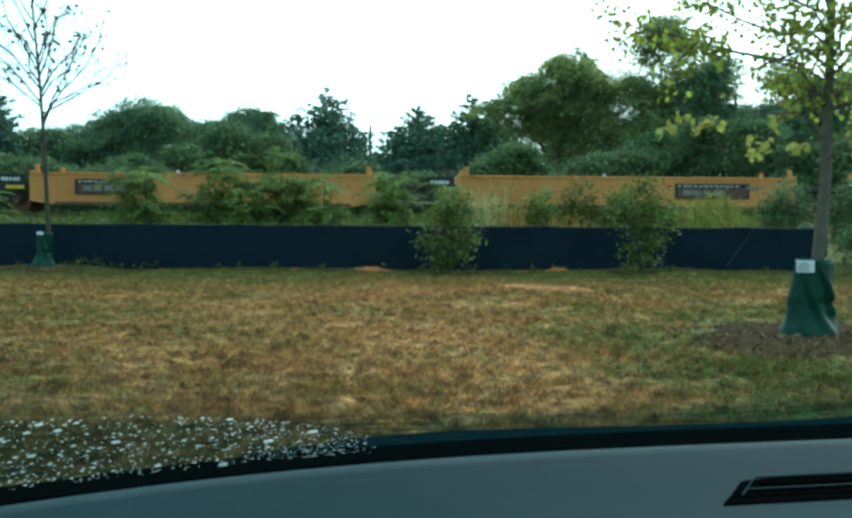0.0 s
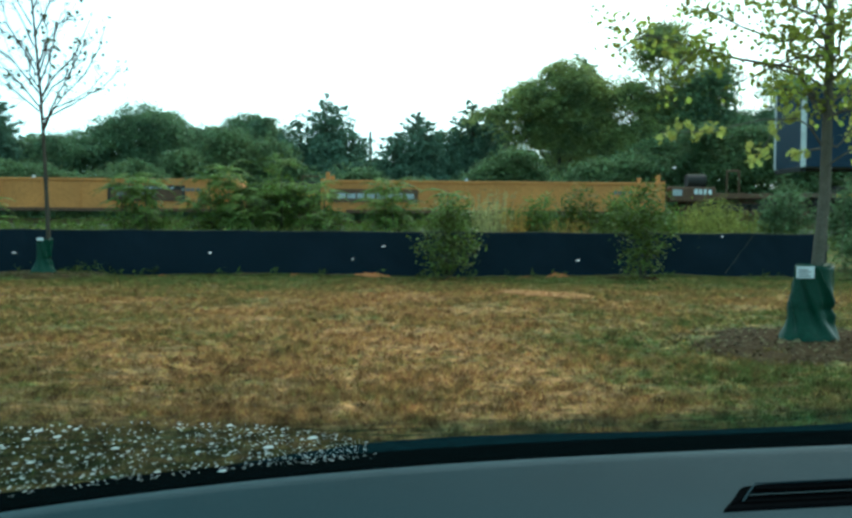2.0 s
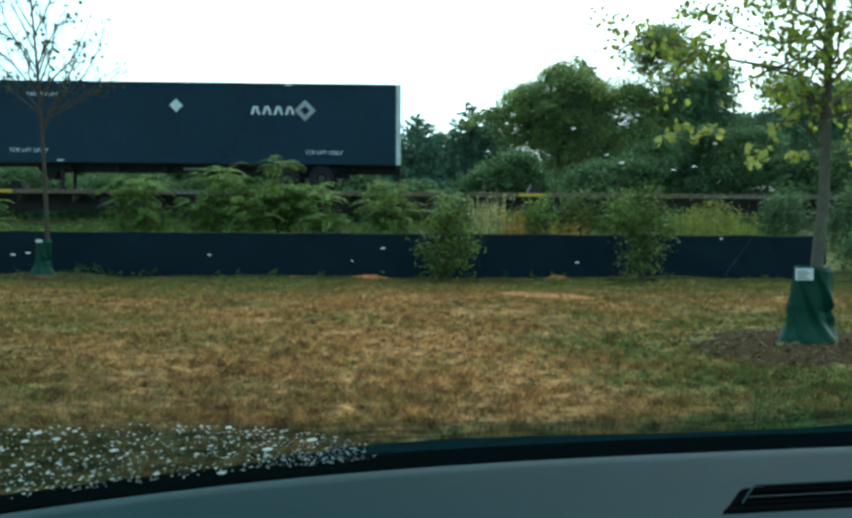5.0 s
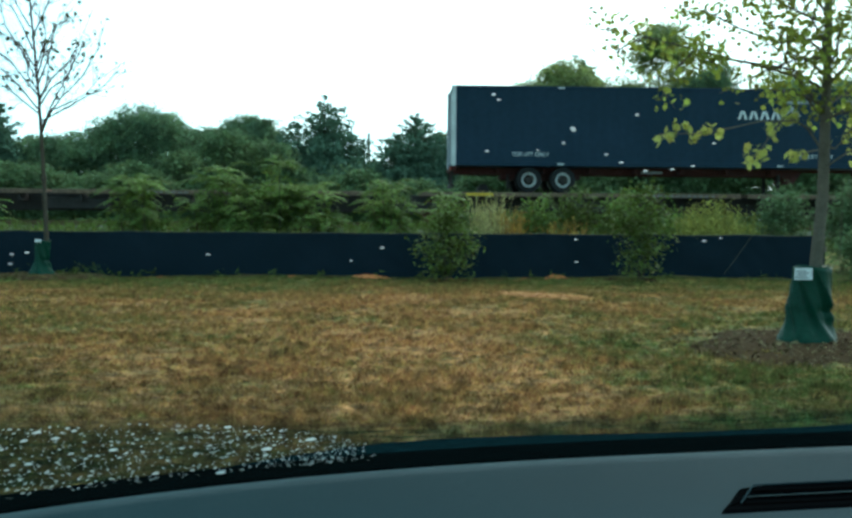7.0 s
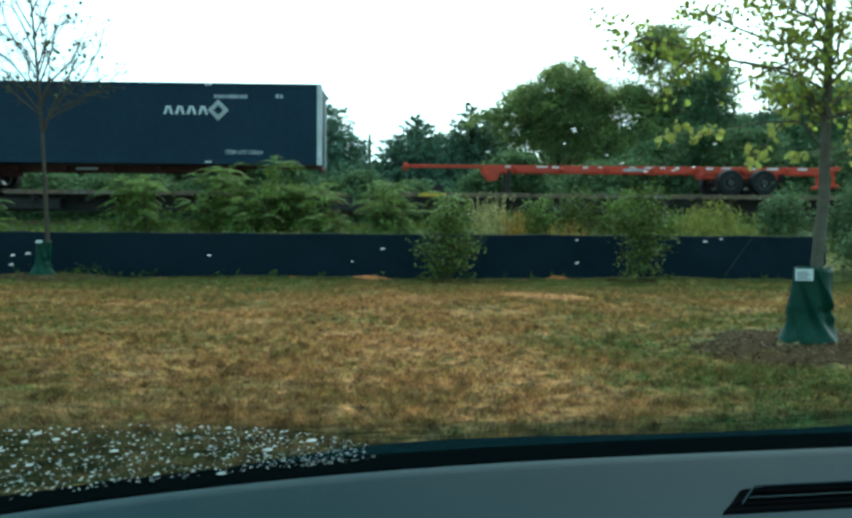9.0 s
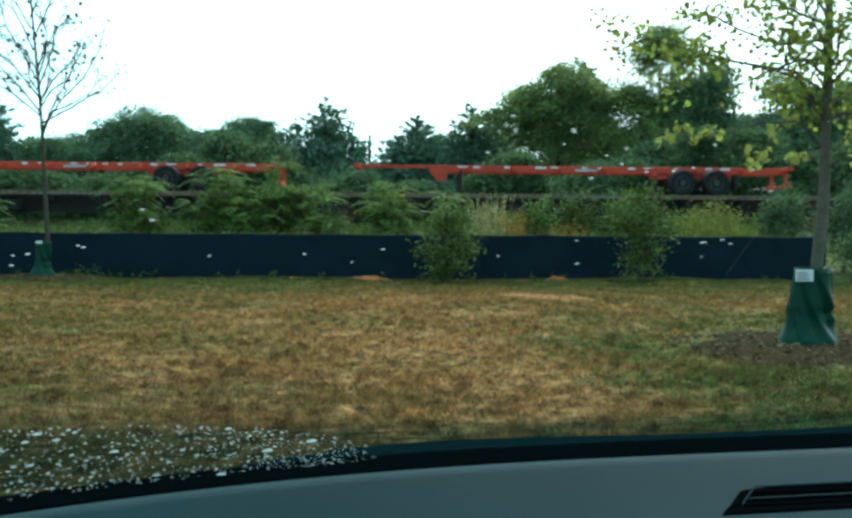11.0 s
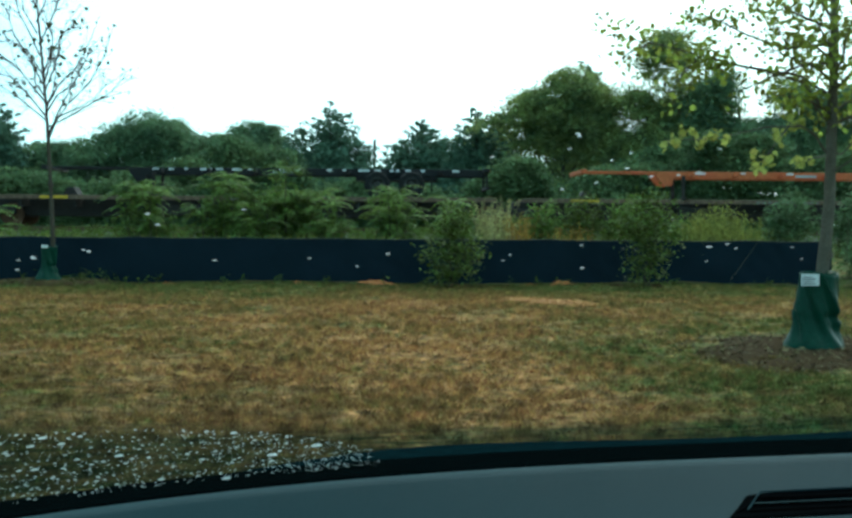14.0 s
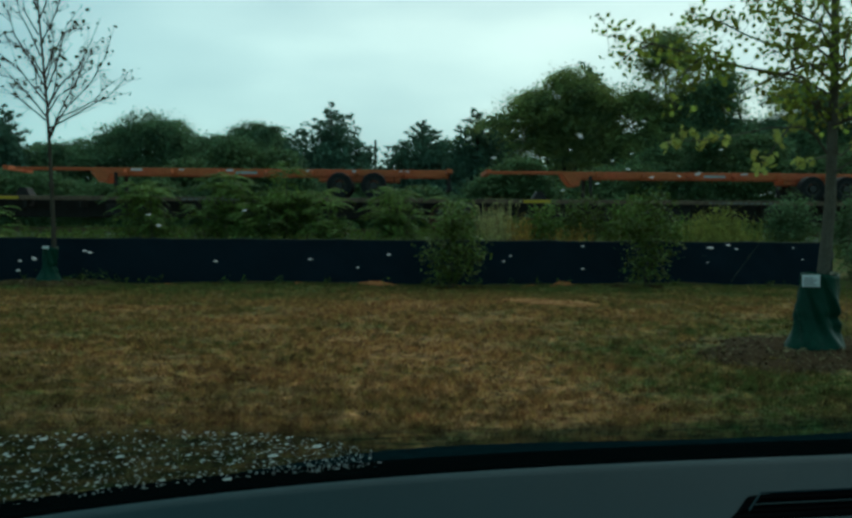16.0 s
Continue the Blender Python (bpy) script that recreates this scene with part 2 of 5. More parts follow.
M_POLE = material("pole_wood", (0.12, 0.10, 0.085), rough=0.9)


def glass_material():
    m = bpy.data.materials.new("windscreen_glass")
    m.use_nodes = True
    n, l = m.node_tree.nodes, m.node_tree.links
    n.remove(n["Principled BSDF"])
    tr, gl, ms = n.new("ShaderNodeBsdfTransparent"), n.new("ShaderNodeBsdfGlossy"), n.new("ShaderNodeMixShader")
    tr.inputs["Color"].default_value = (0.845, 0.99, 0.96, 1)
    gl.inputs["Roughness"].default_value = 0.02
    ms.inputs[0].default_value = 0.014
    l.new(tr.outputs[0], ms.inputs[1])
    l.new(gl.outputs[0], ms.inputs[2])
    l.new(ms.outputs[0], n["Material Output"].inputs["Surface"])
    return m


def water_material(name, clear):
    m = bpy.data.materials.new(name)
    m.use_nodes = True
    n, l = m.node_tree.nodes, m.node_tree.links
    n.remove(n["Principled BSDF"])
    tr, df, tp, m1, m2 = (n.new("ShaderNodeBsdfTranslucent"), n.new("ShaderNodeBsdfGlass"), n.new("ShaderNodeBsdfTransparent"),
                          n.new("ShaderNodeMixShader"), n.new("ShaderNodeMixShader"))
    tr.inputs["Color"].default_value = (0.93, 0.97, 1.0, 1)
    df.inputs["IOR"].default_value = 1.33
    df.inputs["Roughness"].default_value = 0.05
    m1.inputs[0].default_value, m2.inputs[0].default_value = 0.18, clear
    l.new(tr.outputs[0], m1.inputs[1])
    l.new(df.outputs[0], m1.inputs[2])
    l.new(m1.outputs[0], m2.inputs[1])
    l.new(tp.outputs[0], m2.inputs[2])
    l.new(m2.outputs[0], n["Material Output"].inputs["Surface"])
    return m


M_GLASS, M_WATER, M_DROP = glass_material(), water_material("rain_water", 0.16), water_material("thin_raindrop", 0.55)


# ================= mesh helpers =================
def part(name, bm, mat, parent=None, label="", smooth=False):
    """Links a bmesh as one mesh object, under parent if there is one."""
    me = bpy.data.meshes.new(name)
    bmesh.ops.recalc_face_normals(bm, faces=bm.faces)
    bm.to_mesh(me)
    bm.free()
    me.materials.append(mat)
    if smooth:
        me.polygons.foreach_set("use_smooth", [True] * len(me.polygons))
    ob = new(name, me)
    ob.parent = parent
    return tagged(ob, label)


def arrays(name, verts, faces, mat, parent=None, label="", smooth=False):
    """Links a mesh from an (n, 3) array of corners and an (m, k) array of faces."""
    verts, faces = np.asarray(verts, dtype=np.float32), np.asarray(faces, dtype=np.int32)
    me = bpy.data.meshes.new(name)
    k = faces.shape[1]
    me.vertices.add(len(verts))
    me.vertices.foreach_set("co", verts.ravel())
    me.loops.add(faces.size)
    me.loops.foreach_set("vertex_index", faces.ravel())
    me.polygons.add(len(faces))
    me.polygons.foreach_set("loop_start", np.arange(len(faces), dtype=np.int32) * k)
    me.polygons.foreach_set("use_smooth", np.full(len(faces), smooth))
    me.update(calc_edges=True)
    me.materials.append(mat)
    ob = new(name, me)
    ob.parent = parent
    return tagged(ob, label)


def box(bm, x0, x1, y0, y1, z0, z1, bevel=0.0):
    g = bmesh.ops.create_cube(bm, size=1.0, matrix=Matrix.Translation(((x0 + x1) / 2, (y0 + y1) / 2, (z0 + z1) / 2))
                              @ Matrix.Diagonal((x1 - x0, y1 - y0, z1 - z0, 1)))
    if bevel:
        edges = {e for v in g["verts"] for e in v.link_edges}
        bmesh.ops.bevel(bm, geom=list(edges), offset=bevel, segments=1, affect="EDGES")
    return bm


def rod(bm, a, b, r0, r1=None, seg=8):
    """A tapered bar from a to b."""
    a, b = Vector(a), Vector(b)
    d = b - a
    m = Matrix.Translation((a + b) / 2) @ d.to_track_quat("Z", "Y").to_matrix().to_4x4()
    bmesh.ops.create_cone(bm, cap_ends=True, segments=seg, radius1=r0, radius2=r0 if r1 is None else r1, depth=d.length, matrix=m)
    return bm


def limb(bm, pts, r0, r1, seg=7):
    """A tapered limb through the points."""
    for i in range(len(pts) - 1):
        a, b = i / (len(pts) - 1), (i + 1) / (len(pts) - 1)
        rod(bm, pts[i], pts[i + 1], r0 + (r1 - r0) * a, r0 + (r1 - r0) * b, seg)
    return bm


def prism(bm, outline, y0, y1):
    """An outline in x and z, drawn out from y0 to y1."""
    f = [bm.verts.new((x, y0, z)) for x, z in outline]
    g = [bm.verts.new((x, y1, z)) for x, z in outline]
    n = len(outline)
    bm.faces.new(f)
    bm.faces.new(g[::-1])
    for i in range(n):
        bm.faces.new((f[i], g[i], g[(i + 1) % n], f[(i + 1) % n]))
    return bm


def wheel(bm, x, y0, y1, z, r, hole=0.0, seg=24):
    """A disc or ring about an axle along y."""
    rings = ((r, y0 + 0.12 * (y1 - y0)), (r * 0.96, y0), (max(hole, 0.01), y0), (max(hole, 0.01), y1), (r * 0.96, y1), (r, y1 - 0.12 * (y1 - y0)))
    loops = [[bm.verts.new((x + q * math.cos(a), y, z + q * math.sin(a))) for a in [2 * math.pi * i / seg for i in range(seg)]] for q, y in rings]
    for i in range(len(loops)):
        p, q = loops[i], loops[(i + 1) % len(loops)]
        for j in range(seg):
            bm.faces.new((p[j], p[(j + 1) % seg], q[(j + 1) % seg], q[j]))
    return bm


RNG = np.random.default_rng(7)
DIAMOND = np.array([(0, -1.0), (0.55, 0), (0, 1.0), (-0.55, 0)])
OVAL = np.array([(0, -1.0), (0.42, -0.45), (0.38, 0.3), (0, 1.0), (-0.38, 0.3), (-0.42, -0.45)])
LOBED = np.array([(0, -0.9), (0.28, -0.55), (0.85, -0.45), (0.55, 0.0), (0.8, 0.5), (0.3, 0.42), (0, 1.0), (-0.3, 0.42), (-0.8, 0.5),
                  (-0.55, 0.0), (-0.85, -0.45), (-0.28, -0.55)])


def leaf_corners(centres, size, shape, flat=0.0, rng=RNG):
    """Corners of one leaf at each centre, turned at random; flat: how far leaves lie level."""
    n = len(centres)
    nor = rng.normal(size=(n, 3))
    nor[:, 2] = np.abs(nor[:, 2]) + flat * 2.0
    nor /= np.linalg.norm(nor, axis=1)[:, None]
    a = np.cross(nor, rng.normal(size=(n, 3)))
    a /= np.linalg.norm(a, axis=1)[:, None] + 1e-9
    b = np.cross(nor, a)
    s = (np.asarray(size) * rng.uniform(0.6, 1.3, n))[:, None, None]
    return centres[:, None, :] + s * (shape[None, :, :1] * a[:, None, :] + shape[None, :, 1:] * b[:, None, :])


def leaf_mesh(name, corners, mat, parent=None, label=""):
    n, k = corners.shape[:2]
    return arrays(name, corners.reshape(-1, 3), np.arange(n * k).reshape(n, k), mat, parent, label)


def lobes(specs, clumps, per, spread, rng):
    """Leaf centres in clumps near the skins of ellipsoids (x, y, z, rx, ry, rz)."""
    out = []
    for x, y, z, rx, ry, rz in specs:
        n = max(6, int(clumps * (rx * rz) ** 0.8))
        d = rng.normal(size=(n, 3))
        d /= np.linalg.norm(d, axis=1)[:, None]
        q = rng.uniform(0.2, 1.05, n) ** 0.6
        c = np.array((x, y, z)) + d * q[:, None] * np.array((rx, ry, rz))
        w = rng.uniform(0.6, 1.4, n)[:, None, None] * spread
        pts = c[:, None, :] + rng.normal(size=(n, per, 3)) * w * np.array((1, 1, 0.65))
        out.append(pts.reshape(-1, 3))
    return np.concatenate(out)


def crown(specs, clumps, per, spread, rng):
    """Leaf centres and leaf tilts of a tree: drooping sprays of uneven size on the ragged skins of ellipsoids."""
    out = []
    for x, y, z, rx, ry, rz in specs:
        n = max(5, int(clumps * (rx * rz) ** 0.85))
        d = rng.normal(size=(n, 3))
        d /= np.linalg.norm(d, axis=1)[:, None]
        off = rng.uniform(0, 90, 3)
        lump = np.array([1.0 + 0.42 * noise.noise(Vector(v * 1.9 + off)) + 0.16 * noise.noise(Vector(v * 5.0 - off)) for v in d])
        q = lump * rng.uniform(0.30, 1.08, n) ** 0.45
        c = np.array((x, y, z)) + d * q[:, None] * np.array((rx, ry, rz))
        w = np.clip(rng.lognormal(0.0, 0.4, n), 0.45, 1.8) * spread
        loc = rng.normal(size=(n, per, 3)) * np.array((1.15, 1.15, 0.34)) * w[:, None, None]
        way = loc[:, :, 0] * d[:, None, 0] + loc[:, :, 1] * d[:, None, 1]
        loc[:, :, 2] += 0.25 * w[:, None] - 0.45 * np.abs(way) - 0.25 * way
        out.append((c[:, None, :] + loc).reshape(-1, 3))
    return np.concatenate(out)


# ================= ground, bank and track =================
TURN = 1.99
TRACK_Y, RAIL_Z = 36.9, 1.17
CT, ST = math.cos(radians(TURN)), math.sin(radians(TURN))


def smooth(a, b, v):
    v = np.clip((v - a) / (b - a), 0, 1)
    return v * v * (3 - 2 * v)


def ground_z(x, y):
    z = 0.72 * smooth(24.2, 31.9, y) - 0.5 * smooth(43.8, 55.8, y)
    z = z - 0.10 * (smooth(15.0, 22.4, y) - smooth(23.4, 25.5, y))
    z = z + 0.03 * np.sin(x * 0.7 + 1.0) * np.cos(y * 0.41) * smooth(4, 9.3, y)
    for mx, my, mr, mh in ((4.0, 9.9, 1.6, 0.035), (-8.4, 21.9, 1.7, 0.10)):
        d = np.hypot(x - mx, y - my) / mr
        z = z + mh * (1 - smooth(0.45, 1.0, d)) * smooth(0.1, 0.5, d + 0.4 * (my > 10))
    return z


def ground():
    xs = np.concatenate(([-1500, -700, -300, -140, -70, -40], np.arange(-26, 26.01, 0.26), [40, 70, 140, 300, 700, 1500]))
    ys = np.concatenate(([-1500, -600, -200, -60, -20, -6, 0], np.arange(2, 45.01, 0.3), [49, 56, 80, 130, 250, 500, 1500]))
    gx, gy = np.meshgrid(xs, ys)
    gz = ground_z(gx, gy)
    gz = gz + np.where((np.abs(gx) < 26) & (gy > 3) & (gy < 40), RNG.normal(size=gx.shape) * 0.008, 0)
    v = np.stack((gx, gy, gz), -1).reshape(-1, 3)
    w = len(xs)
    i = (np.arange(len(ys) - 1)[:, None] * w + np.arange(w - 1)).ravel()
    ob = arrays("ground", v, np.stack((i, i + 1, i + w + 1, i + w), 1), M_LAWN, smooth=True)
    return tagged(ob, "half-dry lawn rising to the railway bank", "ground", kind="structure")


def grass():
    n = 330000
    y = 3.45 + 19.8 * RNG.uniform(0, 1, n) ** 1.25
    x = RNG.uniform(-1, 1, n) * y * 0.482
    keep = np.hypot(x - 4.0, (y - 10.1) * 0.8) > 1.15 + 0.25 * np.sin(9 * np.arctan2(y - 10.1, x - 4.0))
    keep &= noise_field(x * 2.2, y * 2.2) > RNG.uniform(-1.6, 0.5, n)
    keep &= (smooth(3.45, 4.8, y) > RNG.uniform(0, 1, n)) & (1 - smooth(0.45, 0.475, np.abs(x) / y) > RNG.uniform(0, 1, n))
    x, y = x[keep], y[keep]
    n = len(x)
    z = ground_z(x, y) - 0.006
    h = RNG.uniform(0.018, 0.05, n) * (1 + 0.5 * noise_field(x * 1.7 + 9, y * 1.7)) * (1 + 0.023 * y)
    a = RNG.uniform(0, 2 * np.pi, n)
    w = RNG.uniform(0.002, 0.0045, n) * (0.6 + 0.09 * y)
    lean = RNG.uniform(0.2, 1.3, n) * h
    base = np.stack((x, y, z), 1)
    side = np.stack((np.cos(a), np.sin(a), 0 * a), 1) * w[:, None]
    d = RNG.uniform(0, 2 * np.pi, n)
    tip = base + np.stack((np.cos(d) * lean, np.sin(d) * lean, h), 1)
    v = np.stack((base - side, base + side, tip), 1).reshape(-1, 3)
    ob = arrays("grass", v, np.arange(3 * n).reshape(n, 3), M_BLADE)
    tagged(ob, "short half-dry grass, straw-coloured with green tufts", "grass", kind="stuff")


def noise_field(x, y):
    """A smooth uneven field of about -1 to 1."""
    f = np.zeros_like(x)
    for k, (p, q, r) in enumerate(((1.3, 0.7, 0.4), (-0.9, 1.6, 2.1), (2.7, 2.1, 4.0), (-3.3, 2.9, 1.2), (5.1, -4.3, 0.3))):
        f = f + np.sin(p * x + q * y + r + 1.3 * np.sin(q * x * 0.7 - p * y * 0.5)) / (1.6 + 0.5 * k)
    return f / 2.0


def tufts():
    """Uneven clumps of taller grass that stand out of the lawn."""
    n, k = 9500, 16
    y = 4.25 + 18.3 * RNG.uniform(0, 1, n) ** 1.15
    x = RNG.uniform(-1, 1, n) * y * 0.46
    keep = (noise_field(x * 1.1 + 5, y * 1.6) > RNG.uniform(-0.7, 0.7, n)) & (np.hypot(x - 4.0, (y - 9.96) * 0.8) > 1.35)
    x, y = x[keep], y[keep]
    n = len(x)
    r = RNG.uniform(0.03, 0.10, n)[:, None]
    a, q = RNG.uniform(0, 2 * np.pi, (n, k)), RNG.uniform(0, 1, (n, k)) ** 0.5
    px, py = (x[:, None] + r * 1.5 * q * np.cos(a)).ravel(), (y[:, None] + r * q * np.sin(a)).ravel()
    h = (RNG.uniform(0.035, 0.085, n)[:, None] * (1.1 - 0.6 * q)).ravel()
    base = np.stack((px, py, ground_z(px, py) - 0.005), 1)
    d = RNG.uniform(0, 2 * np.pi, n * k)
    side = np.stack((np.cos(d), np.sin(d), 0 * d), 1) * (0.0025 + 0.00045 * py)[:, None]
    e = RNG.uniform(0, 2 * np.pi, n * k)
    tip = base + np.stack((np.cos(e) * h * 0.7, np.sin(e) * h * 0.7, h), 1)
    v = np.stack((base - side, base + side, tip), 1).reshape(-1, 3)
    ob = arrays("grass_tufts", v, np.arange(len(v)).reshape(-1, 3), M_BLADE)
    tagged(ob, "uneven tufts of longer half-dry grass", "grass", kind="stuff")


def litter():
    """Dry clippings and dead tufts lying flat in the lawn."""
    n = 42000
    y = 4.0 + 18.6 * RNG.uniform(0, 1, n) ** 1.2
    x = RNG.uniform(-1, 1, n) * (y * 0.475 + 0.6)
    keep = (noise_field(x * 1.4 + 3, y * 2.6) + noise_field(x * 5, y * 7) > RNG.uniform(-0.6, 1.0, n)) & (np.hypot(x - 4.0, (y - 9.96) * 0.8) > 1.3)
    x, y = x[keep], y[keep]
    c = np.stack((x, y, ground_z(x, y) + RNG.uniform(0.012, 0.04, len(x))), 1)
    ob = leaf_mesh("grass_litter", leaf_corners(c, 0.030 + 0.0015 * y, DIAMOND * (0.16, 1.0), 1.2), M_LITTER)
    tagged(ob, "pale dry grass clippings matted over the lawn", "grass clippings", kind="stuff")


def straw_patch():
    n = 4600
    a, q = RNG.uniform(0, 2 * np.pi, n), RNG.uniform(0, 1, n) ** 0.6
    x, y = 1.98 + 0.66 * q * np.cos(a) + RNG.normal(size=n) * 0.07, 16.07 + 0.66 * q * np.sin(a) - 0.4 * (q * np.cos(a)) + RNG.normal(size=n) * 0.1
    c = np.stack((x, y, ground_z(x, y) + RNG.uniform(0.01, 0.035, n)), 1)
    ob = leaf_mesh("straw_patch", leaf_corners(c, 0.05, DIAMOND * (0.35, 1), 2.0), M_STRAW)
    tagged(ob, "pale dry straw lying on the lawn", "straw", kind="stuff")


def mulch(mx, my, r, seed, label):
    rng = np.random.default_rng(seed)
    seg, rings = 48, 9
    v, f = [], []
    for i in range(rings + 1):
        for j in range(seg):
            a = 2 * math.pi * j / seg
            q = r * i / rings * (1 + 0.13 * math.sin(3 * a + seed) + 0.07 * math.sin(7 * a))
            x, y = mx + q * math.cos(a), my + q * math.sin(a)
            edge = 1 - (i / rings) ** 4
            v.append((x, y, float(ground_z(np.float64(x), np.float64(y))) + 0.02 * edge + (rng.normal() * 0.012 * edge if i else 0.02) - 0.012 * (i == rings)))
    for i in range(rings):
        for j in range(seg):
            f.append((i * seg + j, i * seg + (j + 1) % seg, (i + 1) * seg + (j + 1) % seg, (i + 1) * seg + j))
    bed = arrays("mulch_ring", v, f, M_MULCH, smooth=True)
    tagged(bed, label, "mulch")
    n = 2600
    a, q = rng.uniform(0, 2 * np.pi, n), rng.uniform(0, 1.04, n) ** 0.55 * r
    x, y = mx + q * np.cos(a), my + q * np.sin(a)
    c = np.stack((x, y, ground_z(x, y) + rng.uniform(0.015, 0.045, n)), 1)
    chips = leaf_mesh("bark_chips", leaf_corners(c, 0.036, DIAMOND * (0.45, 1), 0.8, rng), M_CHIP, bed)
    tagged(chips, "loose brown bark chips", kind="stuff")


def clay_heap(x, y, rx, ry, h, seed, mat=None, label="low heap of red clay at the foot of the fence"):
    rng = np.random.default_rng(seed)
    v, f = [], []
    seg, rings = 18, 5
    for i in range(rings + 1):
        for j in range(seg):
            a = 2 * math.pi * j / seg
            q = i / rings * (1 + 0.2 * math.sin(3 * a + seed))
            v.append((x + rx * q * math.cos(a), y + ry * q * math.sin(a),
                      float(ground_z(np.float64(x), np.float64(y))) - 0.03 + h * (1 - (i / rings) ** 2) * (1 + 0.35 * rng.normal())))
    for i in range(rings):
        for j in range(seg):
            f.append((i * seg + j, i * seg + (j + 1) % seg, (i + 1) * seg + (j + 1) % seg, (i + 1) * seg + j))
    tagged(arrays("soil_heap", v, f, mat or M_CLAY), label, "soil", group="soil along the fence")


def track():
    bed = new("railway_track")
    bed.matrix_world = pose(0, TRACK_Y, 0, 0, 0, TURN)
    tagged(bed, "railway track on a stone ballast bed", "railway track", kind="structure")
    bm = bmesh.new()
    vs = [[bm.verts.new((x, y, z)) for y, z in ((-3.4, 0.4), (-1.9, 0.98), (1.9, 0.98), (3.4, 0.4))] for x in (-130, 130)]
    for i in range(3):
        bm.faces.new((vs[0][i], vs[0][i + 1], vs[1][i + 1], vs[1][i]))
    part("ballast", bm, M_BALLAST, bed)
    for y in (-0.75, 0.75):
        bm = bmesh.new()
        box(bm, -130, 130, y - 0.035, y + 0.035, 1.14, RAIL_Z)
        box(bm, -130, 130, y - 0.01, y + 0.01, 1.03, 1.14)
        box(bm, -130, 130, y - 0.07, y + 0.07, 1.0, 1.03)
        part("rail", bm, M_RAIL, bed)
    bm = bmesh.new()
    for i in range(-100, 101):
        box(bm, i * 0.55 - 0.11, i * 0.55 + 0.11, -1.3, 1.3, 0.86, 1.0)
    tagged(part("ties", bm, M_TIE, bed), kind="stuff")


ground()
grass()
tufts()
litter()
straw_patch()
mulch(4.1, 9.72, 1.54, 3, "dark bark mulch ring around a young tree")
mulch(-8.35, 21.85, 1.3, 5, "brown mulch ring around a bare young tree")
for k, (x, rx, h) in enumerate(((-1.25, 0.55, 0.10), (-3.0, 0.45, 0.05), (3.1, 0.35, 0.10), (-6.0, 0.4, 0.04), (0.6, 0.3, 0.05), (2.4, 0.35, 0.05))):
    clay_heap(x, 22.78 + 0.066 * x, rx, 0.28, h, k)
for k, x in enumerate((1.05, 0.35, 4.3, 5.1)):
    clay_heap(x, 21.9 + 0.04 * x, 0.45, 0.3, 0.06, 20 + k, M_MULCH, "low dark soil mound under a shrub")
def shade_berm():
    """Uneven earth added at the fence's foot, its dark colour standing for shadow."""
    n, v = 420, []
    for i in range(n + 1):
        x = -20.0 + 29.7 * i / n
        y = 23.1 + 0.0664 * x
        h = 0.035 + 0.035 * noise.noise((x * 0.9, 2, 7)) + 0.02 * noise.noise((x * 5, 1, 3))
        out = 0.32 + 0.16 * noise.noise((x * 1.1, 8, 1))
        for q, up in ((0.06, h), (-0.4 * out, h * 0.95), (-0.8 * out, h * 0.5), (-1.25 * out, -0.02)):
            v.append((x, y + q, float(ground_z(np.float64(x), np.float64(y + q))) + up))
    f = [(4 * i + j, 4 * i + 4 + j, 4 * i + 5 + j, 4 * i + 1 + j) for i in range(n) for j in range(3)]
    tagged(arrays("soil_shade_strip", v, f, M_SHADE_EARTH, smooth=True), "added strip of dark earth standing for the shadow along the silt fence's foot", "soil", group="soil along the fence")


shade_berm()
track()


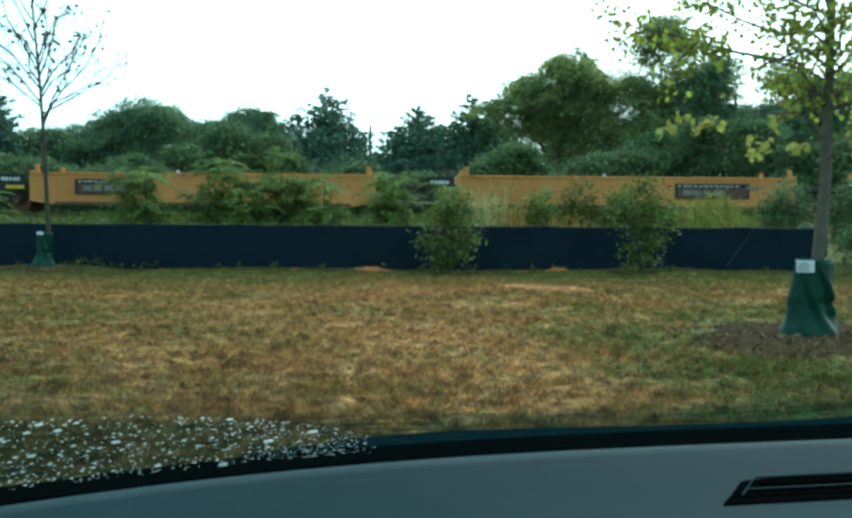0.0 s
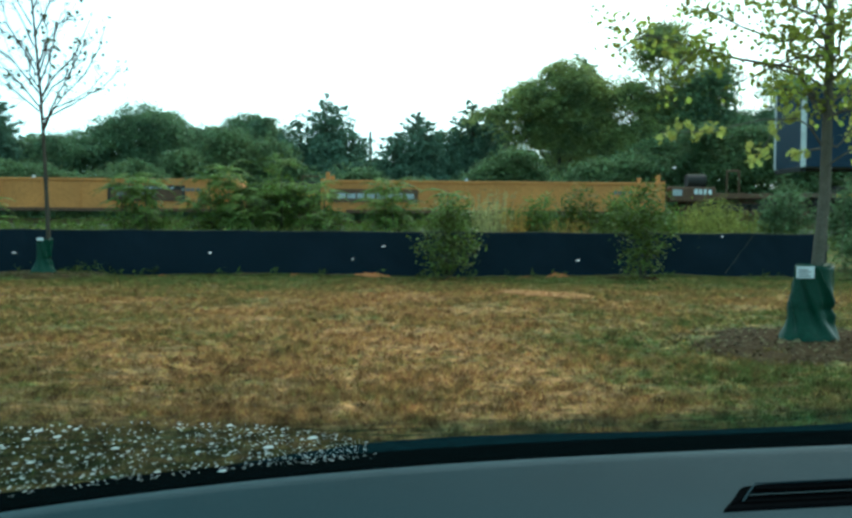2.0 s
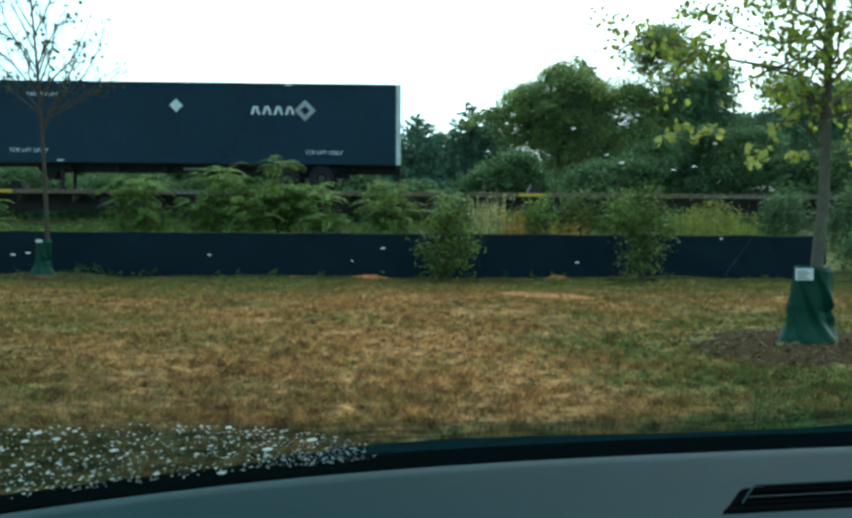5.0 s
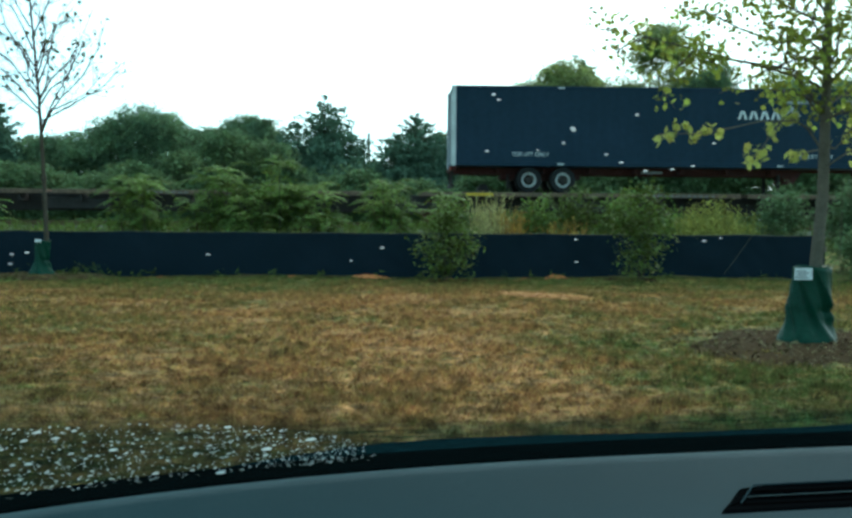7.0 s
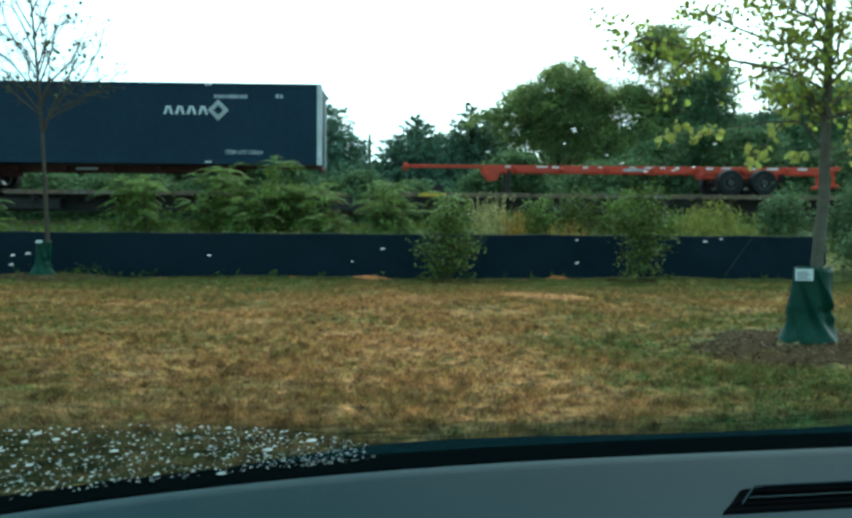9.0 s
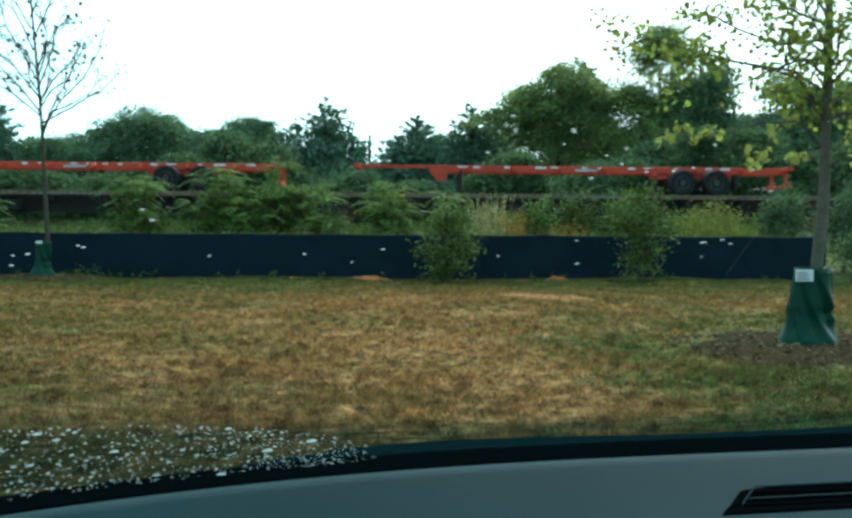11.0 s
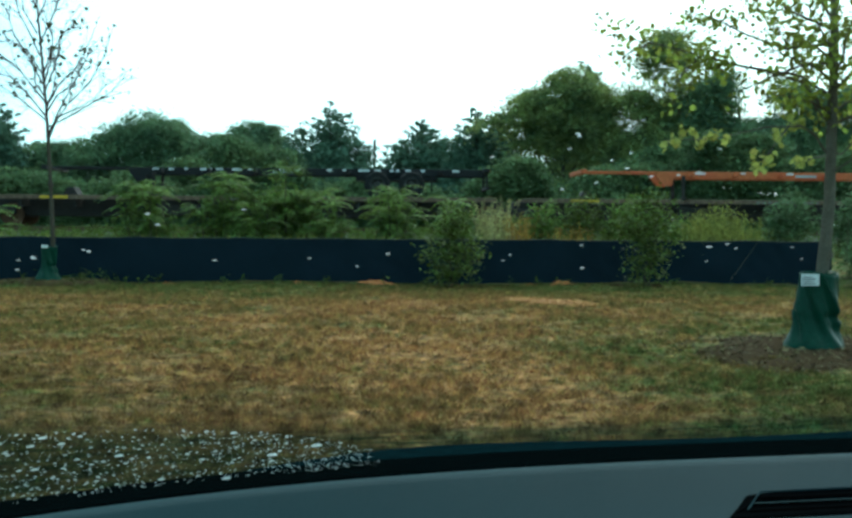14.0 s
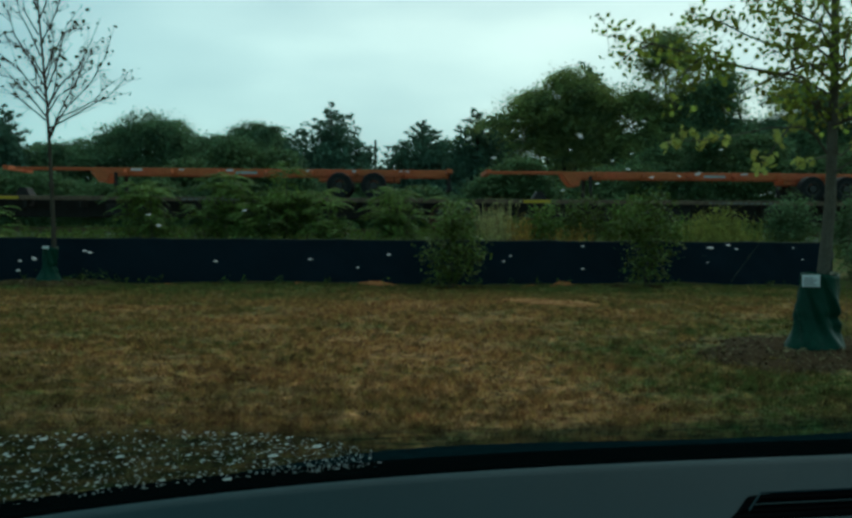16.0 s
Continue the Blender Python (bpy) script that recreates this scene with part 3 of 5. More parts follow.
# ================= silt fence =================
def fence():
    top = new("silt_fence")
    tagged(top, "black woven silt fence sagging between stakes", "fence", kind="structure")
    joints = [-26.0 + 2.4 * i for i in range(15)] + [9.75]
    line = lambda x: 23.1 + 0.0664 * x
    for a, b in zip(joints[:-1], joints[1:]):
        nx, nz = 26, 10
        v, f = [], []
        for i in range(nx + 1):
            q = i / nx
            x = a + (b - a) * q
            sag = 0.022 * math.sin(math.pi * q) + 0.01 * noise.noise((x * 0.8, 3, 1))
            for j in range(nz + 1):
                p = j / nz
                z0 = float(ground_z(np.float64(x), np.float64(line(x)))) - 0.05
                z = z0 + p * (0.955 - sag - z0)
                y = line(x) + 0.045 * noise.noise((x * 1.3, z * 1.1, 5)) + 0.02 * noise.noise((x * 4 + z * 3, z * 2, 1)) - 0.03 * math.sin(math.pi * q) * p
                v.append((x, y, z))
        for i in range(nx):
            for j in range(nz):
                k = i * (nz + 1) + j
                f.append((k, k + nz + 1, k + nz + 2, k + 1))
        panel = arrays("fabric_panel", v, f, M_FABRIC, top, smooth=True)
        bm = bmesh.new()
        pts = [Vector(v[i * (nz + 1) + nz]) for i in range(nx + 1)]
        for p, q in zip(pts[:-1], pts[1:]):
            rod(bm, p, q, 0.014, seg=6)
        part("top_hem", bm, M_HEM, panel, "stiff folded hem, a little paler")
    for x in joints[1:]:
        bm = bmesh.new()
        z = float(ground_z(np.float64(x), np.float64(line(x))))
        box(bm, x - 0.022, x + 0.022, line(x) + 0.06, line(x) + 0.10, z - 0.1, z + 0.96, 0.004)
        part("stake", bm, M_STAKE, top)
    bm = bmesh.new()
    rod(bm, (7.9, line(7.9) - 0.06, 0.93), (7.2, line(7.2) - 0.13, 0.0), 0.0035, seg=5)
    part("tie_cord", bm, M_STAKE, top, "thin pale cord")


fence()


# ================= plants =================
def young_maple():
    rng = np.random.default_rng(21)
    tree = new("young_maple")
    tree.location = (4.06, 10.22, 0.03)
    tagged(tree, "young maple with yellow-green lobed leaves, staked in mulch", "tree")
    bm = bmesh.new()
    trunk = [Vector((0, 0, -0.05)), Vector((0.05, 0.02, 0.8)), Vector((0.11, 0.03, 1.5)), Vector((0.12, 0.04, 2.2)), Vector((0.13, 0.04, 2.8)), Vector((0.13, 0.05, 3.7)),
             Vector((0.16, 0.05, 4.8)), Vector((0.18, 0.05, 5.8))]
    limb(bm, trunk, 0.070, 0.028, 12)
    for z in (0.95, 2.05, 2.35):
        rod(bm, (0.07 + 0.025 * z, 0.03, z - 0.03), (0.07 + 0.025 * z, 0.03, z + 0.03), 0.071 - 0.008 * z, seg=12)
    part("trunk", bm, M_BARK, tree)
    # each limb's way, where its leaves begin, how far they spread, twigs, leaves on a twig
    arms = ((((0.07, -0.00, 2.61), (-0.29, -0.10, 2.80), (-0.92, -0.20, 2.87), (-1.34, -0.30, 2.96), (-1.86, -0.40, 3.06), (-2.42, -0.50, 3.13)), 0.42, 0.06, 34, 7),
            (((0.07, -0.00, 2.42), (-0.24, -0.05, 2.74), (-0.58, -0.10, 2.82), (-1.02, -0.15, 2.91), (-1.26, -0.20, 2.83)), 0.5, 0.08, 20, 7),
            (((0.08, -0.00, 2.94), (-0.28, -0.13, 2.89), (-0.66, -0.27, 2.74), (-1.12, -0.40, 2.51)), 0.75, 0.05, 4, 4),
            (((-1.26, -0.00, 3.01), (-1.49, -0.15, 2.79), (-1.66, -0.30, 2.54)), 0.1, 0.1, 18, 8),
            (((0.09, -0.00, 3.14), (-0.43, -0.07, 3.07), (-0.85, -0.15, 3.20), (-1.21, -0.22, 3.35), (-1.53, -0.30, 3.41)), 0.45, 0.09, 24, 8),
            (((0.09, 0.00, 3.29), (-0.26, 0.07, 3.46), (-0.64, 0.13, 3.69), (-0.91, 0.20, 3.83)), 0.3, 0.14, 22, 8),
            (((-1.77, -0.00, 3.14), (-2.02, -0.10, 3.02), (-2.16, -0.20, 2.91)), 0.4, 0.03, 4, 5),
            (((0.09, 0.00, 2.98), (-0.02, 0.10, 3.11), (-0.22, 0.20, 3.24), (-0.47, 0.30, 3.38)), 0.35, 0.15, 26, 8),
            (((0.09, -0.00, 2.75), (-0.12, -0.17, 2.86), (-0.41, -0.33, 2.92), (-0.74, -0.50, 3.00)), 0.35, 0.14, 24, 8),
            (((0.08, 0.00, 2.43), (-0.10, 0.03, 2.54), (-0.32, 0.07, 2.60), (-0.59, 0.10, 2.64)), 0.3, 0.07, 18, 8),
            (((0.08, 0.00, 2.32), (0.01, 0.13, 2.47), (-0.07, 0.27, 2.67), (-0.11, 0.40, 2.87)), 0.3, 0.12, 20, 8),
            (((0.10, -0.00, 2.63), (0.22, -0.10, 2.79), (0.34, -0.20, 3.00), (0.44, -0.30, 3.20)), 0.3, 0.16, 30, 8),
            (((0.10, 0.00, 2.43), (0.31, 0.07, 2.56), (0.57, 0.13, 2.71), (0.90, 0.20, 2.89)), 0.25, 0.15, 28, 8),
            (((0.10, -0.00, 2.29), (0.20, -0.13, 2.36), (0.34, -0.27, 2.37), (0.56, -0.40, 2.47)), 0.3, 0.12, 18, 7),
            (((0.11, 0.00, 3.15), (0.32, 0.10, 3.34), (0.55, 0.20, 3.59), (0.82, 0.30, 3.85)), 0.3, 0.17, 30, 8),
            (((0.10, -0.00, 3.38), (-0.11, -0.13, 3.57), (-0.44, -0.27, 3.77), (-0.71, -0.40, 4.01)), 0.3, 0.18, 28, 8),
            (((0.11, -0.00, 3.61), (0.31, -0.07, 3.87), (0.51, -0.13, 4.14), (0.71, -0.20, 4.29)), 0.3, 0.2, 28, 8),
            (((0.13, 0.00, 3.95), (-0.02, 0.10, 4.32), (-0.21, 0.20, 4.64), (-0.29, 0.30, 4.91)), 0.3, 0.2, 28, 8),
            (((0.13, 0.00, 4.18), (0.39, 0.10, 4.61), (0.55, 0.20, 4.93), (0.71, 0.30, 5.20)), 0.3, 0.2, 28, 8),
            (((0.10, -0.00, 2.86), (-0.04, -0.23, 3.10), (-0.27, -0.47, 3.28), (-0.44, -0.70, 3.39)), 0.3, 0.12, 20, 8),
            (((0.10, -0.00, 2.81), (0.09, -0.27, 2.93), (0.01, -0.53, 3.10), (-0.05, -0.80, 3.21)), 0.3, 0.12, 20, 8))
    low_arms = ((((0.05, -0.00, 2.02), (-0.12, -0.12, 2.19), (-0.29, -0.24, 2.26), (-0.69, -0.36, 2.24), (-1.23, -0.48, 2.11), (-1.77, -0.60, 2.08)), 0.74, 0.035, 15, 3),
            (((-0.20, -0.00, 2.29), (-0.38, -0.17, 2.30), (-0.55, -0.33, 2.13), (-0.84, -0.50, 1.80)), 0.15, 0.035, 15, 4),
            (((0.03, -0.00, 1.98), (-0.14, -0.20, 1.95), (-0.39, -0.40, 1.88)), 0.6, 0.025, 5, 3),
            (((0.08, -0.00, 1.78), (0.23, -0.07, 1.90), (0.40, -0.13, 2.01), (0.59, -0.20, 2.10)), 0.7, 0.1, 10, 5),
            (((0.10, 0.00, 2.03), (0.23, 0.05, 2.00), (0.34, 0.10, 2.09), (0.51, 0.15, 2.34), (0.66, 0.20, 2.55)), 0.45, 0.08, 12, 5))
    green, pale = [], []
    for rows, pile, thick in ((arms, green, 0.019), (low_arms, pale, 0.012)):
        for way, start, spread, twigs, count in rows:
            pts = [Vector(p) for p in way]
            bm = limb(bmesh.new(), pts, thick, 0.004, 6)
            for k in range(twigs):
                q = (start + (1.0 - start) * rng.uniform()) * (len(pts) - 1)
                i = min(int(q), len(pts) - 2)
                p = pts[i].lerp(pts[i + 1], q - i)
                e = p + Vector(rng.normal(size=3) * spread * (1.0, 1.4, 1.0))
                rod(bm, p, e, 0.0035, 0.002, 4)
                pile.append(np.array(e) + rng.normal(size=(count, 3)) * ((0.05 if pile is green else 0.022) + 0.25 * spread))
            part("branch", bm, M_BARK, tree)
    part("guy_cord", rod(bmesh.new(), (0.15, -0.3, 0.0), (0.20, -0.25, 1.7), 0.002, seg=5), M_STAKE, tree, "thin pale cord")
    leaf_mesh("foliage", leaf_corners(np.concatenate(green), 0.034, LOBED, 0.0, rng), M_MAPLE, tree, "yellow-green lobed leaves")
    leaf_mesh("pale_foliage", leaf_corners(np.concatenate(pale), 0.046, LOBED, 0.0, rng), M_MAPLE_PALE, tree, "pale yellow lobed leaves")


def bare_sapling():
    rng = np.random.default_rng(22)
    tree = new("sparse_sapling")
    tree.location = (-8.38, 21.78, 0.06)
    tagged(tree, "thin young tree with few leaves, standing in mulch", "tree")
    bm = limb(bmesh.new(), [Vector((0, 0, -0.1)), Vector((0.0, 0, 0.9)), Vector((-0.06, 0, 2.4)), Vector((-0.14, 0, 3.9)), Vector((-0.32, 0, 6.0)), Vector((-0.42, 0, 7.4))], 0.06, 0.014, 9)
    rod(bm, (-0.045, 0, 2.0), (-0.045, 0, 2.12), 0.06, seg=9)
    part("trunk", bm, M_BARK_DARK, tree)
    leaf = []
    limbs = (((-0.09, -0.00, 3.04), (0.16, -0.10, 3.55), (0.61, -0.20, 3.72), (1.01, -0.30, 3.91), (1.36, -0.40, 4.25)),
             ((-0.08, 0.00, 3.12), (0.09, 0.07, 3.65), (0.36, 0.15, 4.21), (0.64, 0.22, 4.80), (0.81, 0.30, 5.23)),
             ((-0.14, -0.00, 3.64), (0.18, -0.17, 4.02), (0.62, -0.33, 4.24), (0.90, -0.50, 4.83)),
             ((-0.14, 0.00, 3.49), (-0.67, 0.15, 3.89), (-1.22, 0.30, 4.25)),
             ((-0.15, -0.00, 3.88), (-0.45, -0.10, 4.29), (-0.70, -0.20, 4.64), (-1.14, -0.30, 4.98)),
             ((-0.21, 0.00, 4.28), (-0.45, 0.07, 4.74), (-0.91, 0.13, 5.44), (-1.08, 0.20, 5.98)),
             ((-0.23, 0.00, 4.52), (-0.65, 0.25, 5.08), (-1.31, 0.50, 5.42)),
             ((-0.17, 0.00, 4.09), (0.01, 0.13, 4.69), (0.08, 0.27, 5.20), (0.19, 0.40, 5.78)),
             ((-0.22, -0.00, 4.43), (-0.03, -0.10, 4.83), (0.31, -0.20, 5.36), (0.71, -0.30, 5.57)),
             ((-0.27, -0.00, 4.91), (-0.43, -0.13, 5.37), (-0.62, -0.27, 5.82), (-0.68, -0.40, 6.27)),
             ((-0.29, 0.00, 5.15), (-0.09, 0.07, 5.59), (0.07, 0.13, 6.03), (0.16, 0.20, 6.53)),
             ((-0.32, 0.00, 5.39), (-0.67, 0.15, 5.91), (-0.85, 0.30, 6.55)),
             ((-0.34, -0.00, 5.64), (-0.07, -0.15, 6.08), (0.05, -0.30, 6.53)),
             ((-0.12, 0.00, 3.82), (-0.03, 0.13, 4.14), (-0.01, 0.27, 4.59), (-0.08, 0.40, 4.98)),
             ((-0.16, -0.00, 4.00), (-0.30, -0.17, 4.28), (-0.26, -0.33, 4.52), (-0.28, -0.50, 4.83)),
             ((-0.37, 0.00, 6.00), (-0.57, 0.05, 6.61), (-0.65, 0.10, 6.99)),
             ((-0.39, 0.00, 6.24), (-0.20, 0.05, 6.74), (-0.16, 0.10, 7.11)),
             ((-0.08, -0.00, 3.22), (0.39, -0.15, 3.81), (0.92, -0.30, 4.26), (1.31, -0.45, 4.83), (1.46, -0.60, 5.16)),
             ((-0.10, 0.00, 3.32), (0.42, 0.17, 3.65), (1.16, 0.33, 4.13), (1.44, 0.50, 4.50)),
             ((-0.15, 0.00, 3.75), (0.10, 0.20, 4.34), (0.46, 0.40, 4.79), (0.70, 0.60, 5.51)),
             ((-0.20, -0.00, 4.21), (-0.00, -0.07, 4.78), (0.07, -0.13, 5.25), (-0.05, -0.20, 5.71)),
             ((-0.15, -0.00, 3.58), (-0.49, -0.13, 4.05), (-0.80, -0.27, 4.39), (-1.15, -0.40, 4.49)))
    for way in limbs:
        pts = [Vector(p) for p in way]
        bm = limb(bmesh.new(), pts, 0.022, 0.007, 6)
        for k in range(4 * len(pts)):
            q = rng.uniform(0.6, len(pts) - 1.001)
            i = int(q)
            p = pts[i].lerp(pts[i + 1], q - i)
            e = p + (pts[i + 1] - pts[i]).normalized() * rng.uniform(0.1, 0.5) + Vector(rng.normal(size=3) * 0.16)
            rod(bm, p, e, 0.008, 0.004, 4)
            if e.z > 3.9:
                leaf.append(np.array(e) + rng.normal(size=(1, 3)) * 0.06)
        part("branch", bm, M_BARK_DARK, tree)
    leaf_mesh("foliage", leaf_corners(np.concatenate(leaf), 0.058, LOBED, 0.0, rng), M_SPARSE, tree, "few small dull green leaves")


def water_bag(x, y, top_r, low_r, height, seed, label, tag):
    rng = np.random.default_rng(seed)
    bag = new("watering_bag")
    bag.location = (x, y, float(ground_z(np.float64(x), np.float64(y))) + 0.004)
    tagged(bag, label, "watering bag", group="watering bags on young trees")
    seg, rings = 56, 22
    v, f = [], []
    ph = rng.uniform(0, 6, 6)
    for i in range(rings + 1):
        p = i / rings
        r = low_r + (top_r - low_r) * smooth(0.0, 0.42, np.float64(p) ** 0.8) + 0.03 * math.sin(5 * p + ph[0]) * (1 - p)
        for j in range(seg):
            a = 2 * math.pi * j / seg
            fold = 0.014 * math.sin(2 * a + 3 * p + ph[1]) + 0.062 * (abs(math.sin(3 * a + 5.0 * p + ph[2])) - 0.6) + 0.028 * (abs(math.sin(5.5 * a + 11 * p + ph[3])) - 0.6)
            pinch = -0.05 * math.exp(-((p - 0.44) / 0.045) ** 2) * max(0.0, math.cos(a + 0.3)) - 0.012 * math.exp(-((p - 0.3 - 0.1 * math.sin(a + ph[4])) / 0.04) ** 2)
            q = (r + fold * (0.35 + 0.9 * math.sin(math.pi * p)) * (1 - 0.75 * p * p) + pinch) * (1 + 0.05 * rng.normal() * 0.2)
            lean = 0.01 * p
            v.append((q * math.cos(a) + lean - 0.03 * (1 - p), q * 0.85 * math.sin(a), height * p + 0.02 * p * math.sin(2 * a + ph[5])))
    for i in range(rings):
        for j in range(seg):
            f.append((i * seg + j, i * seg + (j + 1) % seg, (i + 1) * seg + (j + 1) % seg, (i + 1) * seg + j))
    top = len(v)
    for j in range(seg):
        a = 2 * math.pi * j / seg
        v.append((0.09 + 0.085 * math.cos(a), 0.075 * math.sin(a), height * 0.97))
    for j in range(seg):
        f.append((rings * seg + j, rings * seg + (j + 1) % seg, top + (j + 1) % seg, top + j))
    arrays("bag", v, f, M_BAG, bag, smooth=True)
    bm = bmesh.new()
    for i in range(10):
        a, b = -1.9 + 0.10 * i, -1.9 + 0.10 * (i + 1)
        rod(bm, (top_r * 0.95 * math.cos(a) + 0.05, -abs(top_r * 0.9 * math.sin(a)) - 0.012, height * (0.96 - 0.05 * i)),
            (top_r * 0.95 * math.cos(b) + 0.05, -abs(top_r * 0.9 * math.sin(b)) - 0.012, height * (0.96 - 0.05 * (i + 1))), 0.006, seg=5)
    part("strap", bm, M_BAG, bag)
    if tag:
        card = part("tag", box(bmesh.new(), -0.255, -0.075, -0.222, -0.214, height - 0.125, height - 0.005), M_TAG, bag, "white printed tag")
        for k in range(4):
            part("print_line", box(bmesh.new(), -0.24, -0.11 - 0.03 * (k % 2), -0.2245, -0.2225, height - 0.108 + 0.022 * k, height - 0.100 + 0.022 * k), M_INK, card)
    else:
        part("tag", box(bmesh.new(), -0.11, 0.03, -0.165, -0.15, height - 0.045, height + 0.02, 0.004), M_TAG, bag, "pale folded flap")


def shrub(x, y, parts, seed, mat, label, leaf=0.05, clumps=26, stems=6, name="shrub", per=24, spread=0.15, z0=None):
    rng = np.random.default_rng(seed)
    base = float(ground_z(np.float64(x), np.float64(y))) if z0 is None else z0
    ob = new(name)
    ob.location = (x, y, base)
    tagged(ob, label, name.replace("_", " "))
    bm = bmesh.new()
    for i in range(stems):
        px, py, pz = parts[i % len(parts)][:3]
        rod(bm, (rng.normal() * 0.05, rng.normal() * 0.05, -0.05), (px + rng.normal() * 0.12, py + rng.normal() * 0.1, pz), 0.014, 0.005, 5)
    part("stems", bm, M_BARK_DARK, ob)
    leaf_mesh("foliage", leaf_corners(lobes(parts, clumps, per, spread, rng), leaf, OVAL, 0.45, rng), mat, ob)


def sumac(x, y, height, width, seed, stems=4, fronds=16):
    """A shrub whose stems each end in a star of long feathered fronds."""
    rng = np.random.default_rng(seed)
    base = float(ground_z(np.float64(x), np.float64(y)))
    ob = new("sumac_bush")
    ob.location = (x, y, base)
    tagged(ob, "tall green bush with feathered leaves behind the fence", "bush", group="bushes behind the fence")
    bm, quads = bmesh.new(), []
    tall = height - base
    for i in range(stems):
        q = (i + 0.5) / stems - 0.5
        foot = Vector((q * width * 0.5, rng.normal() * 0.12, -0.05))
        tip = Vector((q * width * 0.9 + rng.normal() * 0.08, rng.normal() * 0.4, tall * (rng.uniform(0.62, 0.95) if i != stems // 2 else 0.95) * (1 - 0.3 * abs(q))))
        rod(bm, foot, tip, 0.024, 0.010, 5)
        for k in range(fronds):
            high = k < fronds * 0.45
            p = foot.lerp(tip, 1.0 - 0.10 * rng.uniform() if high else rng.uniform(0.22, 0.88))
            yaw = k * 2.4 + rng.normal() * 0.25
            out = Vector((math.cos(yaw), math.sin(yaw), 0))
            side = Vector((-out.y, out.x, 0))
            ln, rise = rng.uniform(0.55, 0.95) * (1.0 if high else 0.7), rng.uniform(0.35, 0.95) if high else rng.uniform(0.1, 0.6)
            pts = [p + out * ln * s + Vector((0, 0, ln * (rise * s - 0.75 * s * s))) for s in np.linspace(0, 1, 11)]
            for j in range(1, 10):
                a, d = pts[j], (pts[j + 1] - pts[j]).normalized()
                for sg in (-1, 1):
                    l = 0.22 * (1 - 0.5 * abs(j - 4) / 5) * rng.uniform(0.85, 1.15)
                    v = (side * sg + d * 0.4 + Vector((0, 0, -0.28 + rng.uniform(-0.12, 0.12)))).normalized()
                    quads.append((a, a + v * l * 0.45 + d * 0.030, a + v * l, a + v * l * 0.45 - d * 0.030))
    part("stems", bm, M_BARK_DARK, ob)
    fill = lobes([(0, 0.25, tall * 0.42, width * 0.5, 0.4, tall * 0.40)], 85, 28, 0.12, rng)
    leaf_mesh("foliage", np.concatenate((np.array([[tuple(c) for c in q] for q in quads]), leaf_corners(fill, 0.055, DIAMOND, 0.2, rng))), M_SUMAC, ob)


def weeds(x0, x1, y, height, n, seed, mat, label):
    rng = np.random.default_rng(seed)
    x, yy = rng.uniform(x0, x1, n), y + rng.normal(size=n) * 0.35
    z = ground_z(x, yy)
    h = height * rng.uniform(0.45, 1.0, n)
    lean = rng.normal(size=(n, 2)) * 0.18
    base = np.stack((x, yy, z), 1)
    tip = base + np.stack((lean[:, 0], lean[:, 1], h), 1)
    w = np.stack((rng.uniform(0.006, 0.014, n), 0 * x, 0 * x), 1)
    st = np.stack((base - w, base + w, tip + w * 0.4, tip - w * 0.4), 1)
    q = rng.uniform(0.35, 1.0, (n, 7))[:, :, None]
    c = (base[:, None] * (1 - q) + tip[:, None] * q + rng.normal(size=(n, 7, 3)) * 0.05).reshape(-1, 3)
    lf = leaf_corners(c, 0.055, DIAMOND * (0.6, 1.2), 0.0, rng)
    tagged(leaf_mesh("tall_weeds", np.concatenate((st, lf)), mat), label, "weeds", kind="stuff")


def tree(x, y, specs, seed, mat, label, trunk=0.25, clumps=23, per=125, leaf=0.098, spread=0.40, name="broadleaf_tree", group="trees beyond the railway", bumps=6):
    """specs: the crown's ellipsoids, relative to the foot."""
    rng = np.random.default_rng(seed)
    ob = new(name)
    ob.location = (x, y, float(ground_z(np.float64(x), np.float64(y))) - 0.05)
    tagged(ob, label, "tree", group=group)
    zt = max(s[2] for s in specs)
    bm = limb(bmesh.new(), [Vector((0, 0, -0.2)), Vector((0.1, 0, zt * 0.4)), Vector((-0.05, 0.1, zt))], trunk, trunk * 0.3, 8)
    for sx, sy, sz, rx, ry, rz in specs:
        a = Vector((0.05, 0, sz * 0.45))
        rod(bm, a, (sx, sy, sz), trunk * 0.4, trunk * 0.12, 6)
    part("trunk", bm, M_BARK_DARK, ob)
    knots = []
    for sx, sy, sz, rx, ry, rz in specs:
        knots.append((sx, sy, sz, rx * 0.86, ry * 0.9, rz * 0.84))
        for k in range(bumps):
            a, q = rng.uniform(0, 2 * math.pi), rng.uniform(0.15, 0.95)
            w = rng.uniform(0.24, 0.52)
            up = math.sqrt(1 - q * q)
            knots.append((sx + rx * 0.95 * q * math.cos(a), sy + ry * 0.8 * q * math.sin(a), sz + rz * (0.80 * up + rng.uniform(-0.2, 0.2)), rx * w, ry * w, rz * w * 0.7))
    pts = crown(knots, clumps, per, spread, rng)
    pts = pts[pts[:, 2] > 0.2]
    leaf_mesh("crown", leaf_corners(pts, leaf, DIAMOND, 0.45, rng), mat, ob)


